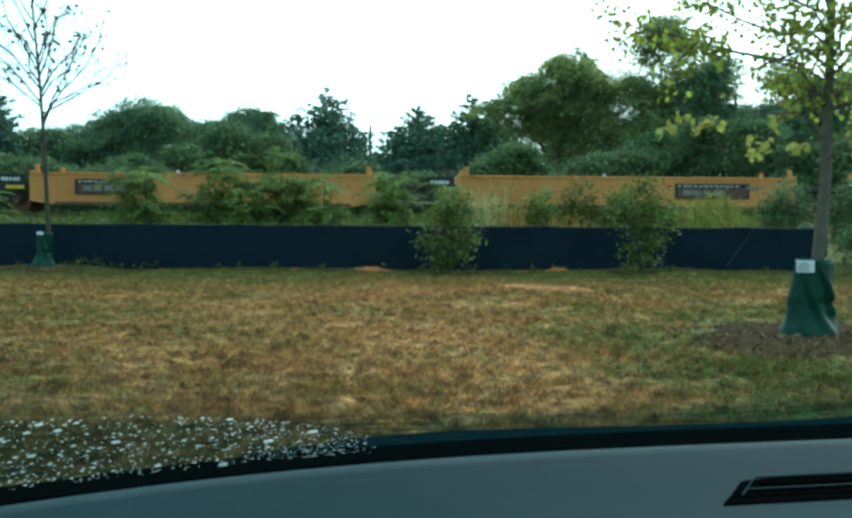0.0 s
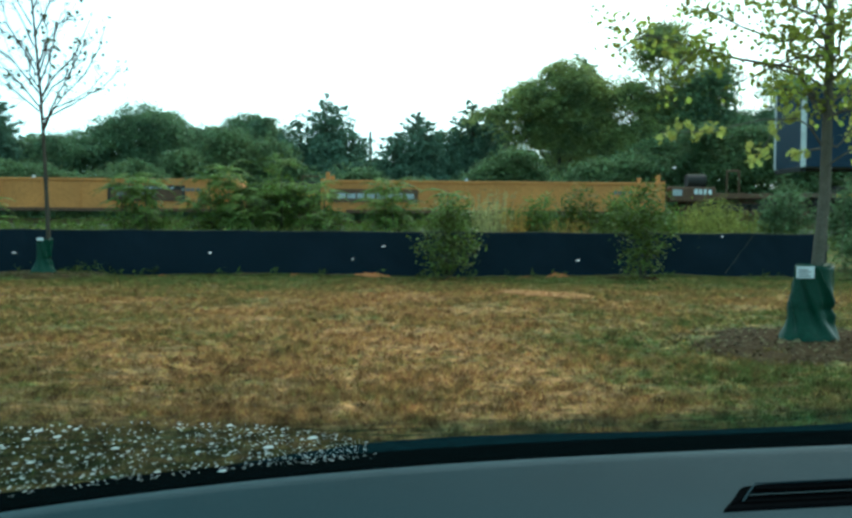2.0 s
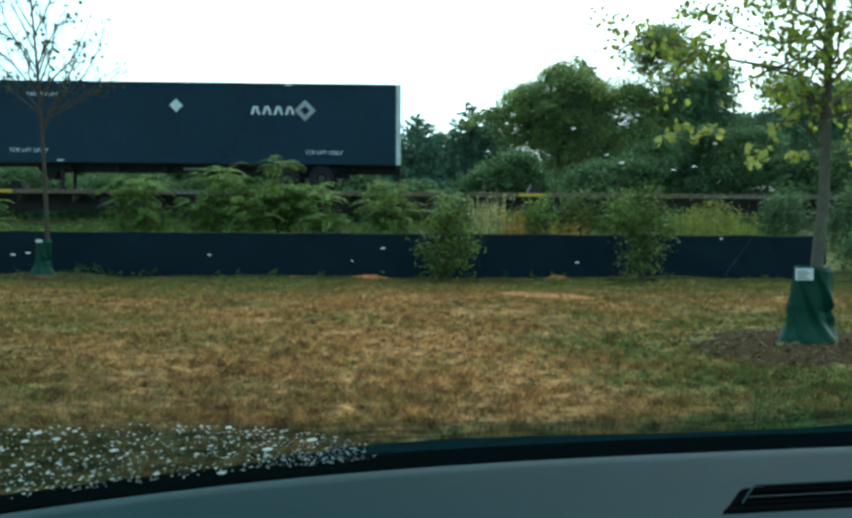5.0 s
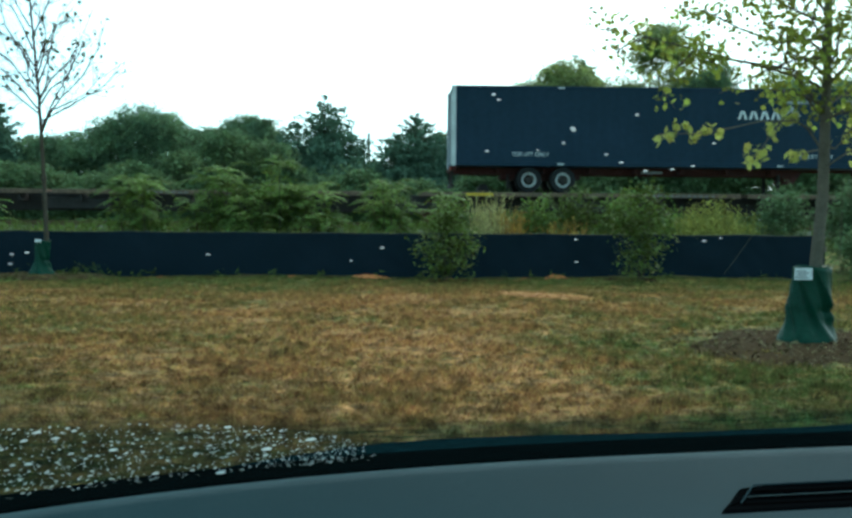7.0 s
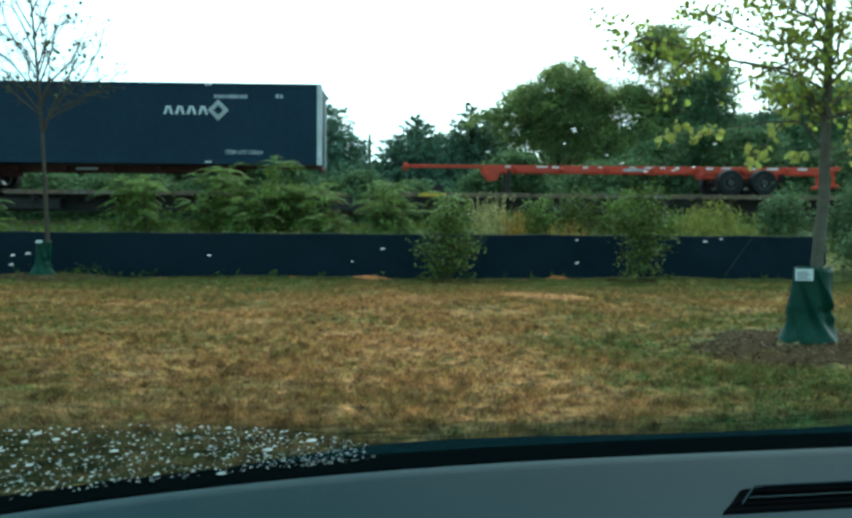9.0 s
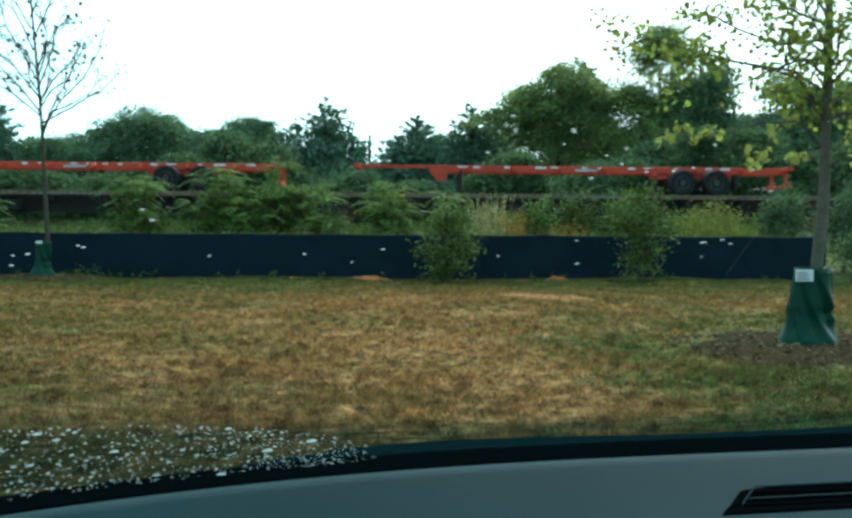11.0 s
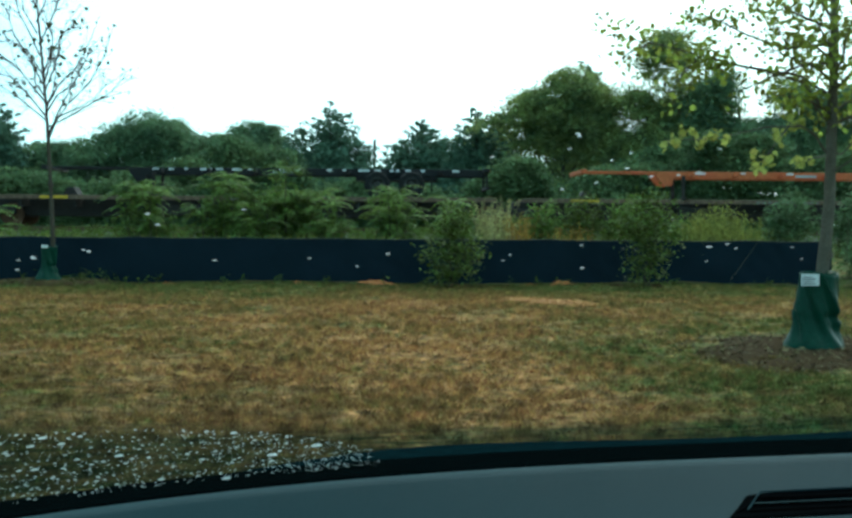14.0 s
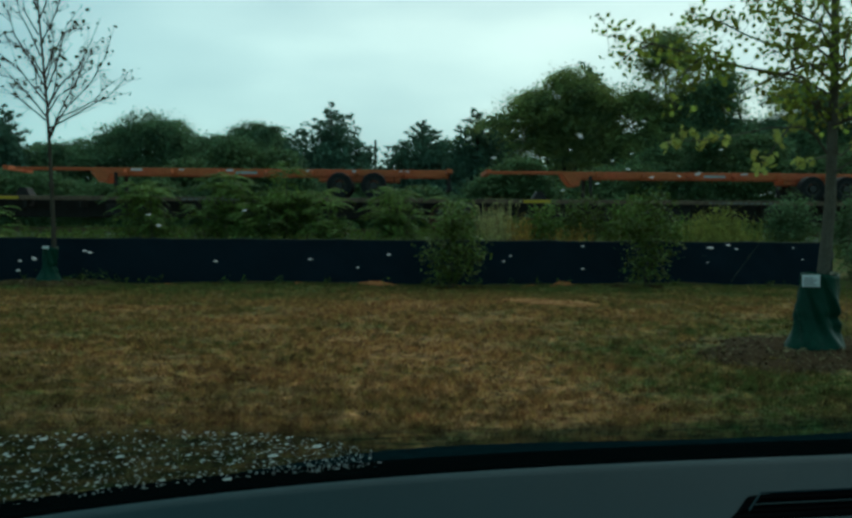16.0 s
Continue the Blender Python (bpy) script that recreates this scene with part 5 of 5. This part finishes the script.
    out = [bm.verts.new((cx + a * 0.38, y - 0.006, cz + b * 0.38)) for a, b in ((-1, 0), (0, -1), (1, 0), (0, 1))]
    inn = [bm.verts.new((cx + a * 0.17, y - 0.006, cz + b * 0.17)) for a, b in ((-1, 0), (0, -1), (1, 0), (0, 1))]
    for i in range(4):
        bm.faces.new((out[i], out[(i + 1) % 4], inn[(i + 1) % 4], inn[i]))
    bmesh.ops.solidify(bm, geom=bm.faces[:], thickness=0.004)
    part("emblem_ring", bm, M_WHITE, box_)


def chassis(s, base, mat, label, rim, rear_first, marks, seed, kink=3.0):
    """A road chassis for a long container. Its x runs from the gooseneck to the tail, or the other way."""
    L = 16.15
    ob = rolling("container_chassis", s, label, "trailer chassis", "container chassis on the train")
    ob.location.z = base
    fx = (lambda x: L - x) if rear_first else (lambda x: x)

    def span(a, b):
        a, b = fx(a), fx(b)
        return min(a, b), max(a, b)

    for y in (-0.52, 0.40):
        neck = box(bmesh.new(), *span(0.15, kink), y, y + 0.12, -0.085, -0.02, 0.01)
        part("gooseneck_beam", neck, mat, ob)
        part("main_beam", box(bmesh.new(), *span(kink, L - 0.05), y, y + 0.12, -0.28, -0.02, 0.012), mat, ob)
        part("neck_bracket", prism(bmesh.new(), [(fx(kink - 0.1), -0.1), (fx(kink + 0.6), -0.1), (fx(kink + 0.6), -0.28), (fx(kink + 0.52), -0.56), (fx(kink + 0.24), -0.56), (fx(kink), -0.28)], y - 0.01, y + 0.13), mat, ob)
    for x in (0.1, L - 0.1):
        part("bolster", box(bmesh.new(), fx(x) - 0.1, fx(x) + 0.1, -1.22, 1.22, -0.16, -0.01, 0.01), mat, ob)
    for k in range(7):
        x = 4.2 + k * 1.7
        part("cross_member", box(bmesh.new(), fx(x) - 0.05, fx(x) + 0.05, -1.0, 1.0, -0.22, -0.08), mat, ob)
    for k in range(20):
        if marks and (k * 7 + seed) % 11 < marks:
            x, w = 3.8 + k * 0.58, (0.36, 0.14, 0.26, 0.2, 0.42)[(k * 3 + seed) % 5]
            part("reflective_tape", box(bmesh.new(), *span(x, x + w), -0.528, -0.521, -0.10 - 0.02 * (k % 2), -0.045), M_WHITE, ob)
    part("stencil_panel", box(bmesh.new(), *span(8.2, 9.0), -0.5265, -0.521, -0.21, -0.12), M_GREY, ob)
    low, wz = 1.12 - base, 1.12 + 0.47 - base
    leg_x = fx(3.9)
    for y in (-0.75, 0.65):
        part("landing_leg", box(box(bmesh.new(), leg_x - 0.06, leg_x + 0.06, y - 0.05, y + 0.05, low + 0.1, -0.2, 0.01), leg_x - 0.12, leg_x + 0.12, y - 0.1, y + 0.1, low, low + 0.1, 0.02), M_GRIME, ob)
    part("bogie_frame", box(bmesh.new(), *span(L - 4.9, L - 1.9), -0.48, 0.48, -0.46, -0.28, 0.02), mat, ob)
    for x in (L - 4.1, L - 2.85):
        part("axle", rod(bmesh.new(), (fx(x), -0.9, wz), (fx(x), 0.9, wz), 0.07, seg=10), M_GRIME, ob)
        for y in (-1.25, 0.72):
            tyre = part("tyre", wheel(bmesh.new(), fx(x), y, y + 0.53, wz, 0.47, 0.28), M_RUBBER, ob, smooth=False)
            w = wheel(bmesh.new(), fx(x), y + 0.04, y + 0.4, wz, 0.279, 0.20)
            part("rim", w, rim, tyre)
            part("hub", rod(bmesh.new(), (fx(x), y + 0.02, wz), (fx(x), y + 0.3, wz), 0.13, 0.155, 14), M_GRIME if rim is M_RIM else rim, tyre)
    bump_ = box(bmesh.new(), *span(L - 0.12, L), -1.1, 1.1, -0.78, -0.66, 0.01)
    for y in (-0.7, 0.7):
        box(bump_, *span(L - 0.1, L - 0.02), y - 0.05, y + 0.05, -0.68, -0.02)
    part("rear_bumper", bump_, mat if mat is M_RED else M_GRIME, ob)
    part("mud_flap", box(bmesh.new(), *span(L - 2.12, L - 2.09), -1.2, -0.6, -0.85, -0.3), M_RUBBER, ob)
    part("tail_light", box(bmesh.new(), *span(L - 0.02, L + 0.02), -1.15, -0.85, -0.15, -0.05), M_RED, ob)


SIT, HIGH = 2.09, 2.21
for s, ln, panel, seed in ((-29.6, 12.4, 0, 1), (-14.16, 12.3, 0.13, 2), (1.18, 12.35, 0.635, 3), (16.61, 12.5, 0, 4)):
    well_car(s, ln, seed, panel)
end_machinery(29.11)
for k in range(9):
    spine_car(33.3 + 19.12 * k)
container(34.18, SIT, "dark blue-black long container with white corner posts and emblem",
          ((8.1, 2.07, 0.24, 0, 0), (2.8, 2.36, 1.15, 0.13, 9), (1.45, 2.38, 0.3, 0.14, 2), (2.2, 0.36, 1.15, 0.14, -1), (12.7, 0.36, 1.1, 0.14, -1)), 1)
chassis(34.18, SIT, M_BLACK, "black container chassis under a dark container", M_RIM_DARK, False, 0, 1)
container(73.2, SIT, "dark blue-black long container with white posts, on a red chassis",
          ((2.2, 0.36, 1.15, 0.14, -1), (12.7, 0.36, 1.1, 0.14, -1), (12.3, 2.36, 1.2, 0.13, 9), (14.5, 2.38, 0.3, 0.14, 2)), 2)
chassis(73.2, SIT, M_RED_SHADED, "red container chassis, colour darkened for the container's shade, with pale wheel rims", M_RIM, True, 0, 2)
chassis(92.3, HIGH, M_RED, "empty bright red container chassis on a flat railway car", M_RIM_DARK, False, 8, 3)
chassis(111.12, HIGH, M_RED, "empty bright red container chassis on a flat railway car", M_RIM_DARK, False, 7, 4, 2.85)
chassis(131.1, HIGH, M_BLACK, "empty black container chassis with white reflective tape", M_RIM_DARK, False, 9, 5)
chassis(150.6, HIGH, M_ORANGE, "empty faded orange-red container chassis on a flat car", M_RIM_DARK, False, 3, 6)
chassis(168.0, HIGH, M_ORANGE, "empty faded orange-red container chassis on a flat car", M_RIM_DARK, False, 2, 7)


# ================= car interior =================
def sill(x):
    """How far ahead the foot of the windscreen lies."""
    return 1.2488 + 0.3141 * x - 0.2587 * x * x + 0.1791 * x ** 3


def sheet(name, xs, qs, place, mat, parent, label="", thick=0.0, smooth_=True):
    v = [place(x, q) for x in xs for q in qs]
    k = len(qs)
    f = [(i * k + j, i * k + j + 1, (i + 1) * k + j + 1, (i + 1) * k + j) for i in range(len(xs) - 1) for j in range(k - 1)]
    ob = arrays(name, v, f, mat, parent, label, smooth_)
    if thick:
        m = ob.modifiers.new("thickness", "SOLIDIFY")
        m.thickness, m.offset = thick, 0.0
    return ob


def car():
    ob = new("parked_car")
    tagged(ob, "interior of a parked car with grey dashboard behind a rain-spotted windscreen", "car")
    xs = np.linspace(-0.72, 1.2, 49)
    sheet("dashboard", xs, np.concatenate((np.linspace(0.0, 0.3, 16), np.linspace(0.33, 0.5, 5))),
          lambda x, q: (x, sill(x) - 1.328 * q, 0.93 - 0.21 * q - 0.9 * max(0.0, q - 0.36) ** 1.3), M_DASH, ob, "dull grey moulded dashboard", 0.006)
    pane = sheet("windscreen", xs, np.linspace(-0.01, 0.5, 18), lambda x, q: (x, sill(x) - 1.99 * q, 0.93 + q), M_GLASS, ob, "clear windscreen glass")
    pane.visible_shadow = False
    sheet("cowl", xs, np.linspace(0.003, 1.0, 5), lambda x, q: (x, sill(x) + q * 0.096, 0.930 + 0.004 * math.sin(3.1 * q)), M_FRIT, ob, "black plastic scuttle panel", 0.004)
    sheet("hood", np.linspace(-0.8, 1.3, 30), np.linspace(0.05, 0.95, 26), lambda x, q: (x, sill(x) + 1.328 * q, 0.898 - 0.28 * q * q - 0.6 * max(0.0, q - 0.7) ** 1.5 - 0.012 - 0.024 * float(1 - smooth(-0.55, -0.02, np.float64(x))) - 0.008 * float(smooth(0.0, 0.6, np.float64(x)))), M_HOOD, ob, "dark blue-grey wet bonnet", 0.004)
    vent = part("defroster_vent", vent_frame(), M_VENT, ob, "black defroster vent")
    for k in range(3):
        bm = bmesh.new()
        q0 = 0.087 + 0.012 * k
        for i in range(12):
            x0, x1 = 0.413 + 0.045 * i - 0.012 * k, 0.413 + 0.045 * (i + 1) - 0.012 * k
            y0, y1 = sill(x0) - 1.328 * q0 - 0.016, sill(x1) - 1.328 * q0 - 0.016
            g = [bm.verts.new(p) for p in ((x0, y0, 0.9335 - 0.21 * q0), (x1, y1, 0.9335 - 0.21 * q0), (x1, y1 - 0.0066, 0.9345 - 0.21 * q0), (x0, y0 - 0.0066, 0.9345 - 0.21 * q0))]
            bm.faces.new(g)
        part("vent_slat", bm, M_DASH if k == 1 else M_VENT, vent)
    part("vent_lip", vent_lip(), M_DASH, vent, "thin grey lip round the slot")
    part("roof", box(bmesh.new(), -0.74, 1.22, -1.5, 0.29, 1.44, 1.48, 0.01), M_LINING, ob)
    for x in (-0.76, 1.22):
        part("side_panel", box(bmesh.new(), x, x + 0.04, -1.5, 0.82, 0.0, 0.9, 0.01), M_LINING, ob)
        part("front_wing", box(bmesh.new(), x, x + 0.04, 0.82, 2.26, 0.0, 0.5, 0.01), M_HOOD, ob)
        part("rear_pillar", box(bmesh.new(), x, x + 0.04, -1.5, -0.9, 0.9, 1.46, 0.01), M_LINING, ob)
    part("rear_panel", box(bmesh.new(), -0.72, 1.22, -1.54, -1.5, 0.0, 1.46, 0.01), M_LINING, ob)
    part("front_panel", box(bmesh.new(), -0.76, 1.26, 2.26, 2.31, 0.0, 0.5, 0.02), M_HOOD, ob)
    part("floor_pan", box(bmesh.new(), -0.72, 1.22, -1.5, 2.26, 0.2, 0.25), M_LINING, ob)
    return pane


def vent_frame():
    """The raised rim round the long vent slot."""
    bm = bmesh.new()
    rim = []
    for i in range(13):
        rim.append((0.417 + 0.05 * i - 0.009 * (i == 0), 0.090 + 0.008 * (i == 0)))
    for i in range(13):
        rim.append((1.011 - 0.05 * i - 0.047, 0.134))
    loops = []
    for grow, lift in ((0.006, 0.003), (0.003, 0.007), (-0.003, 0.007), (-0.006, 0.0045)):
        ring = []
        for i, (x, q) in enumerate(rim):
            first = i < 13
            xx = x + (-grow * 1.5 if i in (0, 25) else grow * 1.5 if i in (12, 13) else 0)
            qq = q - grow if first else q + grow
            ring.append(bm.verts.new((xx, sill(xx) - 1.328 * qq, 0.9295 - 0.21 * qq + lift)))
        loops.append(ring)
    n = len(rim)
    for a, b in zip(loops[:-1], loops[1:]):
        for i in range(n):
            bm.faces.new((a[i], a[(i + 1) % n], b[(i + 1) % n], b[i]))
    for i in range(12):
        bm.faces.new((loops[-1][i], loops[-1][i + 1], loops[-1][24 - i], loops[-1][25 - i]))
    return bm


def vent_lip():
    """A thin grey line just inside the vent's rim, along its far edge and its end."""
    bm = bmesh.new()
    way = [(0.387, 0.127)] + [(0.419 + 0.05 * i, 0.0915) for i in range(12)]
    pts = [Vector((x, sill(x) - 1.328 * q, 0.9378 - 0.21 * q)) for x, q in way]
    return limb(bm, pts, 0.0011, 0.0011, 5)


def on_pane(x, z, out=0.0):
    n = Vector((-(0.3141 - 0.5174 * x + 0.5373 * x * x), 1.0, 1.99)).normalized()
    return Vector((x, sill(x) - 1.99 * (z - 0.93), z)) + n * out, n


def drop_shape(bm, m, r, rng):
    """A low dome of water."""
    rows = [(1.0, 0.0), (0.86, 0.28), (0.5, 0.46)]
    w = [[bm.verts.new(m @ Vector((r * q * math.cos(a) * 1.55, r * q * math.sin(a) * 0.9, r * h))) for a in [2 * math.pi * i / 8 for i in range(8)]] for q, h in rows]
    for a, b in zip(w[:-1], w[1:]):
        for i in range(8):
            bm.faces.new((a[i], a[(i + 1) % 8], b[(i + 1) % 8], b[i]))
    bm.faces.new(w[-1])


def film_material():
    m = bpy.data.materials.new("wet_film")
    m.use_nodes = True
    n, l = m.node_tree.nodes, m.node_tree.links
    n.remove(n["Principled BSDF"])
    clear, tint, df, m1, m2 = (n.new("ShaderNodeBsdfTransparent"), n.new("ShaderNodeBsdfTransparent"), n.new("ShaderNodeBsdfTranslucent"),
                               n.new("ShaderNodeMixShader"), n.new("ShaderNodeMixShader"))
    tint.inputs["Color"].default_value = (0.17, 0.37, 0.39, 1)
    df.inputs["Color"].default_value = (0.02, 0.05, 0.055, 1)
    uv, sep, noise = n.new("ShaderNodeTexCoord"), n.new("ShaderNodeSeparateXYZ"), n.new("ShaderNodeTexNoise")
    l.new(uv.outputs["UV"], sep.inputs[0])
    scale = n.new("ShaderNodeMapping")
    scale.inputs["Scale"].default_value = (16, 26, 1)
    l.new(uv.outputs["UV"], scale.inputs[0])
    l.new(scale.outputs[0], noise.inputs["Vector"])
    noise.inputs["Scale"].default_value, noise.inputs["Detail"].default_value = 1.0, 4.0
    edge, thick, mul = n.new("ShaderNodeMapRange"), n.new("ShaderNodeMapRange"), n.new("ShaderNodeMath")
    edge.interpolation_type = "SMOOTHSTEP"
    for k, v in ((edge, (1.0, 0.70, 0.0, 1.0)), (thick, (0.3, 0.65, 0.5, 1.0))):
        for i in range(4):
            k.inputs[i + 1].default_value = v[i]
    l.new(sep.outputs[1], edge.inputs[0])
    l.new(noise.outputs[0], thick.inputs[0])
    mul.operation = "MULTIPLY"
    l.new(edge.outputs[0], mul.inputs[0])
    l.new(thick.outputs[0], mul.inputs[1])
    l.new(mul.outputs[0], m2.inputs[0])
    m1.inputs[0].default_value = 0.04
    l.new(tint.outputs[0], m1.inputs[1])
    l.new(df.outputs[0], m1.inputs[2])
    l.new(clear.outputs[0], m2.inputs[1])
    l.new(m1.outputs[0], m2.inputs[2])
    l.new(m2.outputs[0], n["Material Output"].inputs["Surface"])
    return m


def wet_strip():
    """The strip at the foot of the glass that the wiper does not reach, thick with rainwater."""
    xs, qs = np.linspace(-0.70, 1.15, 60), np.linspace(0, 1, 9)

    def place(x, q):
        hi = 1.0470 - 0.0700 * x + 0.0997 * x * x + 0.06 * max(0.0, -x - 0.1)
        return tuple(on_pane(x, 0.934 + q * (hi - 0.934), 0.0030)[0])
    ob = sheet("rainwater_film", xs, qs, place, film_material(), None)
    uv = ob.data.uv_layers.new(name="strip")
    for lp in ob.data.loops:
        uv.data[lp.index].uv = (xs[lp.vertex_index // 9], qs[lp.vertex_index % 9])
    ob.visible_shadow = False
    tagged(ob, "grey-green film of rainwater along the windscreen's foot", "rainwater", kind="stuff")


def rain_film():
    rng = np.random.default_rng(77)
    bm = bmesh.new()
    done, taken = 0, []
    while done < 1250:
        x = rng.uniform(-0.50, -0.05 - 0.06 * rng.uniform())
        u = min(1.0, abs(x + 0.40) / 0.365)
        hi = 0.951 + 0.122 * math.sqrt(max(0.0, 1 - u * u)) - 0.02 * (x < -0.4)
        z = rng.uniform(0.962, hi)
        tip = smooth(-0.22, -0.06, np.float64(x))
        r = rng.lognormal(0.0, 0.52) * (0.00071 - 0.00020 * tip)
        if rng.uniform() > 0.55 + 0.45 * tip:
            continue
        if any(abs(x - a) < (r + c) * 1.5 and abs(z - b) < (r + c) * 0.8 for a, b, c in taken):
            continue
        taken.append((x, z, r))
        p, n = on_pane(x, z, 0.0008)
        m = Matrix.Translation(p) @ n.to_track_quat("Z", "Y").to_matrix().to_4x4() @ Matrix.Rotation(rng.uniform(-0.3, 0.3), 4, "Z")
        drop_shape(bm, m, min(r, 0.004), rng)
        done += 1
    ob = part("rain_beads", bm, M_WATER, None, smooth=True)
    tagged(ob, "white beads of rain on the unwiped glass", "raindrops", kind="stuff")


DROPS = []


def raindrops(rows, seed):
    """Single drops: sideways place, height on the glass, and the second at which each lands."""
    rng = np.random.default_rng(seed)
    for x, z, t in rows:
        p, n = on_pane(x, z, 0.001)
        bm = bmesh.new()
        drop_shape(bm, Matrix(), rng.uniform(0.0007, 0.00112), rng)
        ob = part("raindrop", bm, M_DROP, None, smooth=True)
        tagged(ob, "single pale raindrop on the windscreen", "raindrop", group="raindrops on the windscreen")
        DROPS.append((ob, p, n, t))


car()
wet_strip()
rain_film()
raindrops(((-0.134, 1.227, 0.9), (-0.027, 1.231, 1.0), (-0.048, 1.222, 0.6), (0.110, 1.220, 1.2),
         (-0.237, 1.228, 0.1), (0.210, 1.238, 1.9), (0.081, 1.300, 2.2), (0.115, 1.307, 2.8),
         (0.035, 1.288, 3.2), (0.064, 1.289, 2.4), (0.116, 1.284, 3.1), (0.150, 1.281, 2.0),
         (0.168, 1.295, 2.3), (-0.229, 1.229, 4.9), (-0.242, 1.222, 5.2), (0.035, 1.313, 5.5),
         (0.038, 1.311, 5.9), (0.082, 1.299, 5.1), (0.078, 1.293, 5.6), (0.105, 1.288, 4.6),
         (0.133, 1.280, 6.0), (0.162, 1.283, 4.8), (0.104, 1.237, 5.3), (0.199, 1.236, 6.2)), 1)
raindrops(((0.051, 1.226, 10.6), (0.055, 1.230, 11.9), (0.197, 1.236, 10.2), (0.203, 1.225, 10.8),
         (0.211, 1.238, 9.8), (0.219, 1.235, 10.4), (0.262, 1.236, 11.2), (0.277, 1.227, 12.2),
         (0.115, 1.292, 9.5), (0.100, 1.276, 10.9), (0.080, 1.272, 11.6), (-0.229, 1.230, 12.8),
         (-0.201, 1.234, 10.0), (-0.199, 1.233, 10.5), (-0.077, 1.228, 9.9), (-0.157, 1.255, 9.6),
         (-0.155, 1.249, 11.0), (-0.106, 1.258, 11.4)), 2)

# ================= what moves =================
RUN = ((0, 0.0), (0.5, 5.05), (1, 10.22), (1.5, 15.36), (2, 20.43), (2.5, 25.55), (3, 30.65), (3.5, 35.72), (4, 40.86), (4.2, 42.93), (5.3, 54.35),
       (6.5, 66.80), (7, 72.27), (7.5, 77.17), (8, 82.59), (8.5, 87.60), (9, 93.13), (9.2, 95.15), (10.3, 106.6), (11.5, 119.02), (12, 124.51),
       (12.5, 129.45), (13, 134.63), (13.5, 139.77), (14, 145.11), (14.5, 149.98), (15, 155.45), (15.5, 160.56), (16, 166.01))


def motions():
    for ob, s in CARS:
        up = RAIL_Z + ob.location.z
        walk(ob, [(t, pose((s - d) * CT, TRACK_Y + (s - d) * ST, up, 0, 0, TURN)) for t, d in RUN])
    ts, ds = [t for t, d in RUN], [d for t, d in RUN]
    steps = [k / FPS for k in range(int(16 * FPS) + 1)]
    for ob, x in WHEELS:
        walk(ob, [(t, pose(x, 0, 0.42, 0, -math.degrees(float(np.interp(t, ts, ds)) / 0.42) % 360, 0)) for t in steps])
    for i, (ob, p, n, t) in enumerate(DROPS):
        turn = n.to_track_quat("Z", "Y").to_matrix().to_4x4()
        land, sky = Matrix.Translation(p) @ turn, Matrix.Translation((p.x, 0.25 - 0.002 * (i % 7), 1.4805))
        rows = [(0, sky), (t - 0.1, sky)] if t > 0.15 else [(0, sky)]
        walk(ob, rows + [(t, land), (16, land)])


motions()
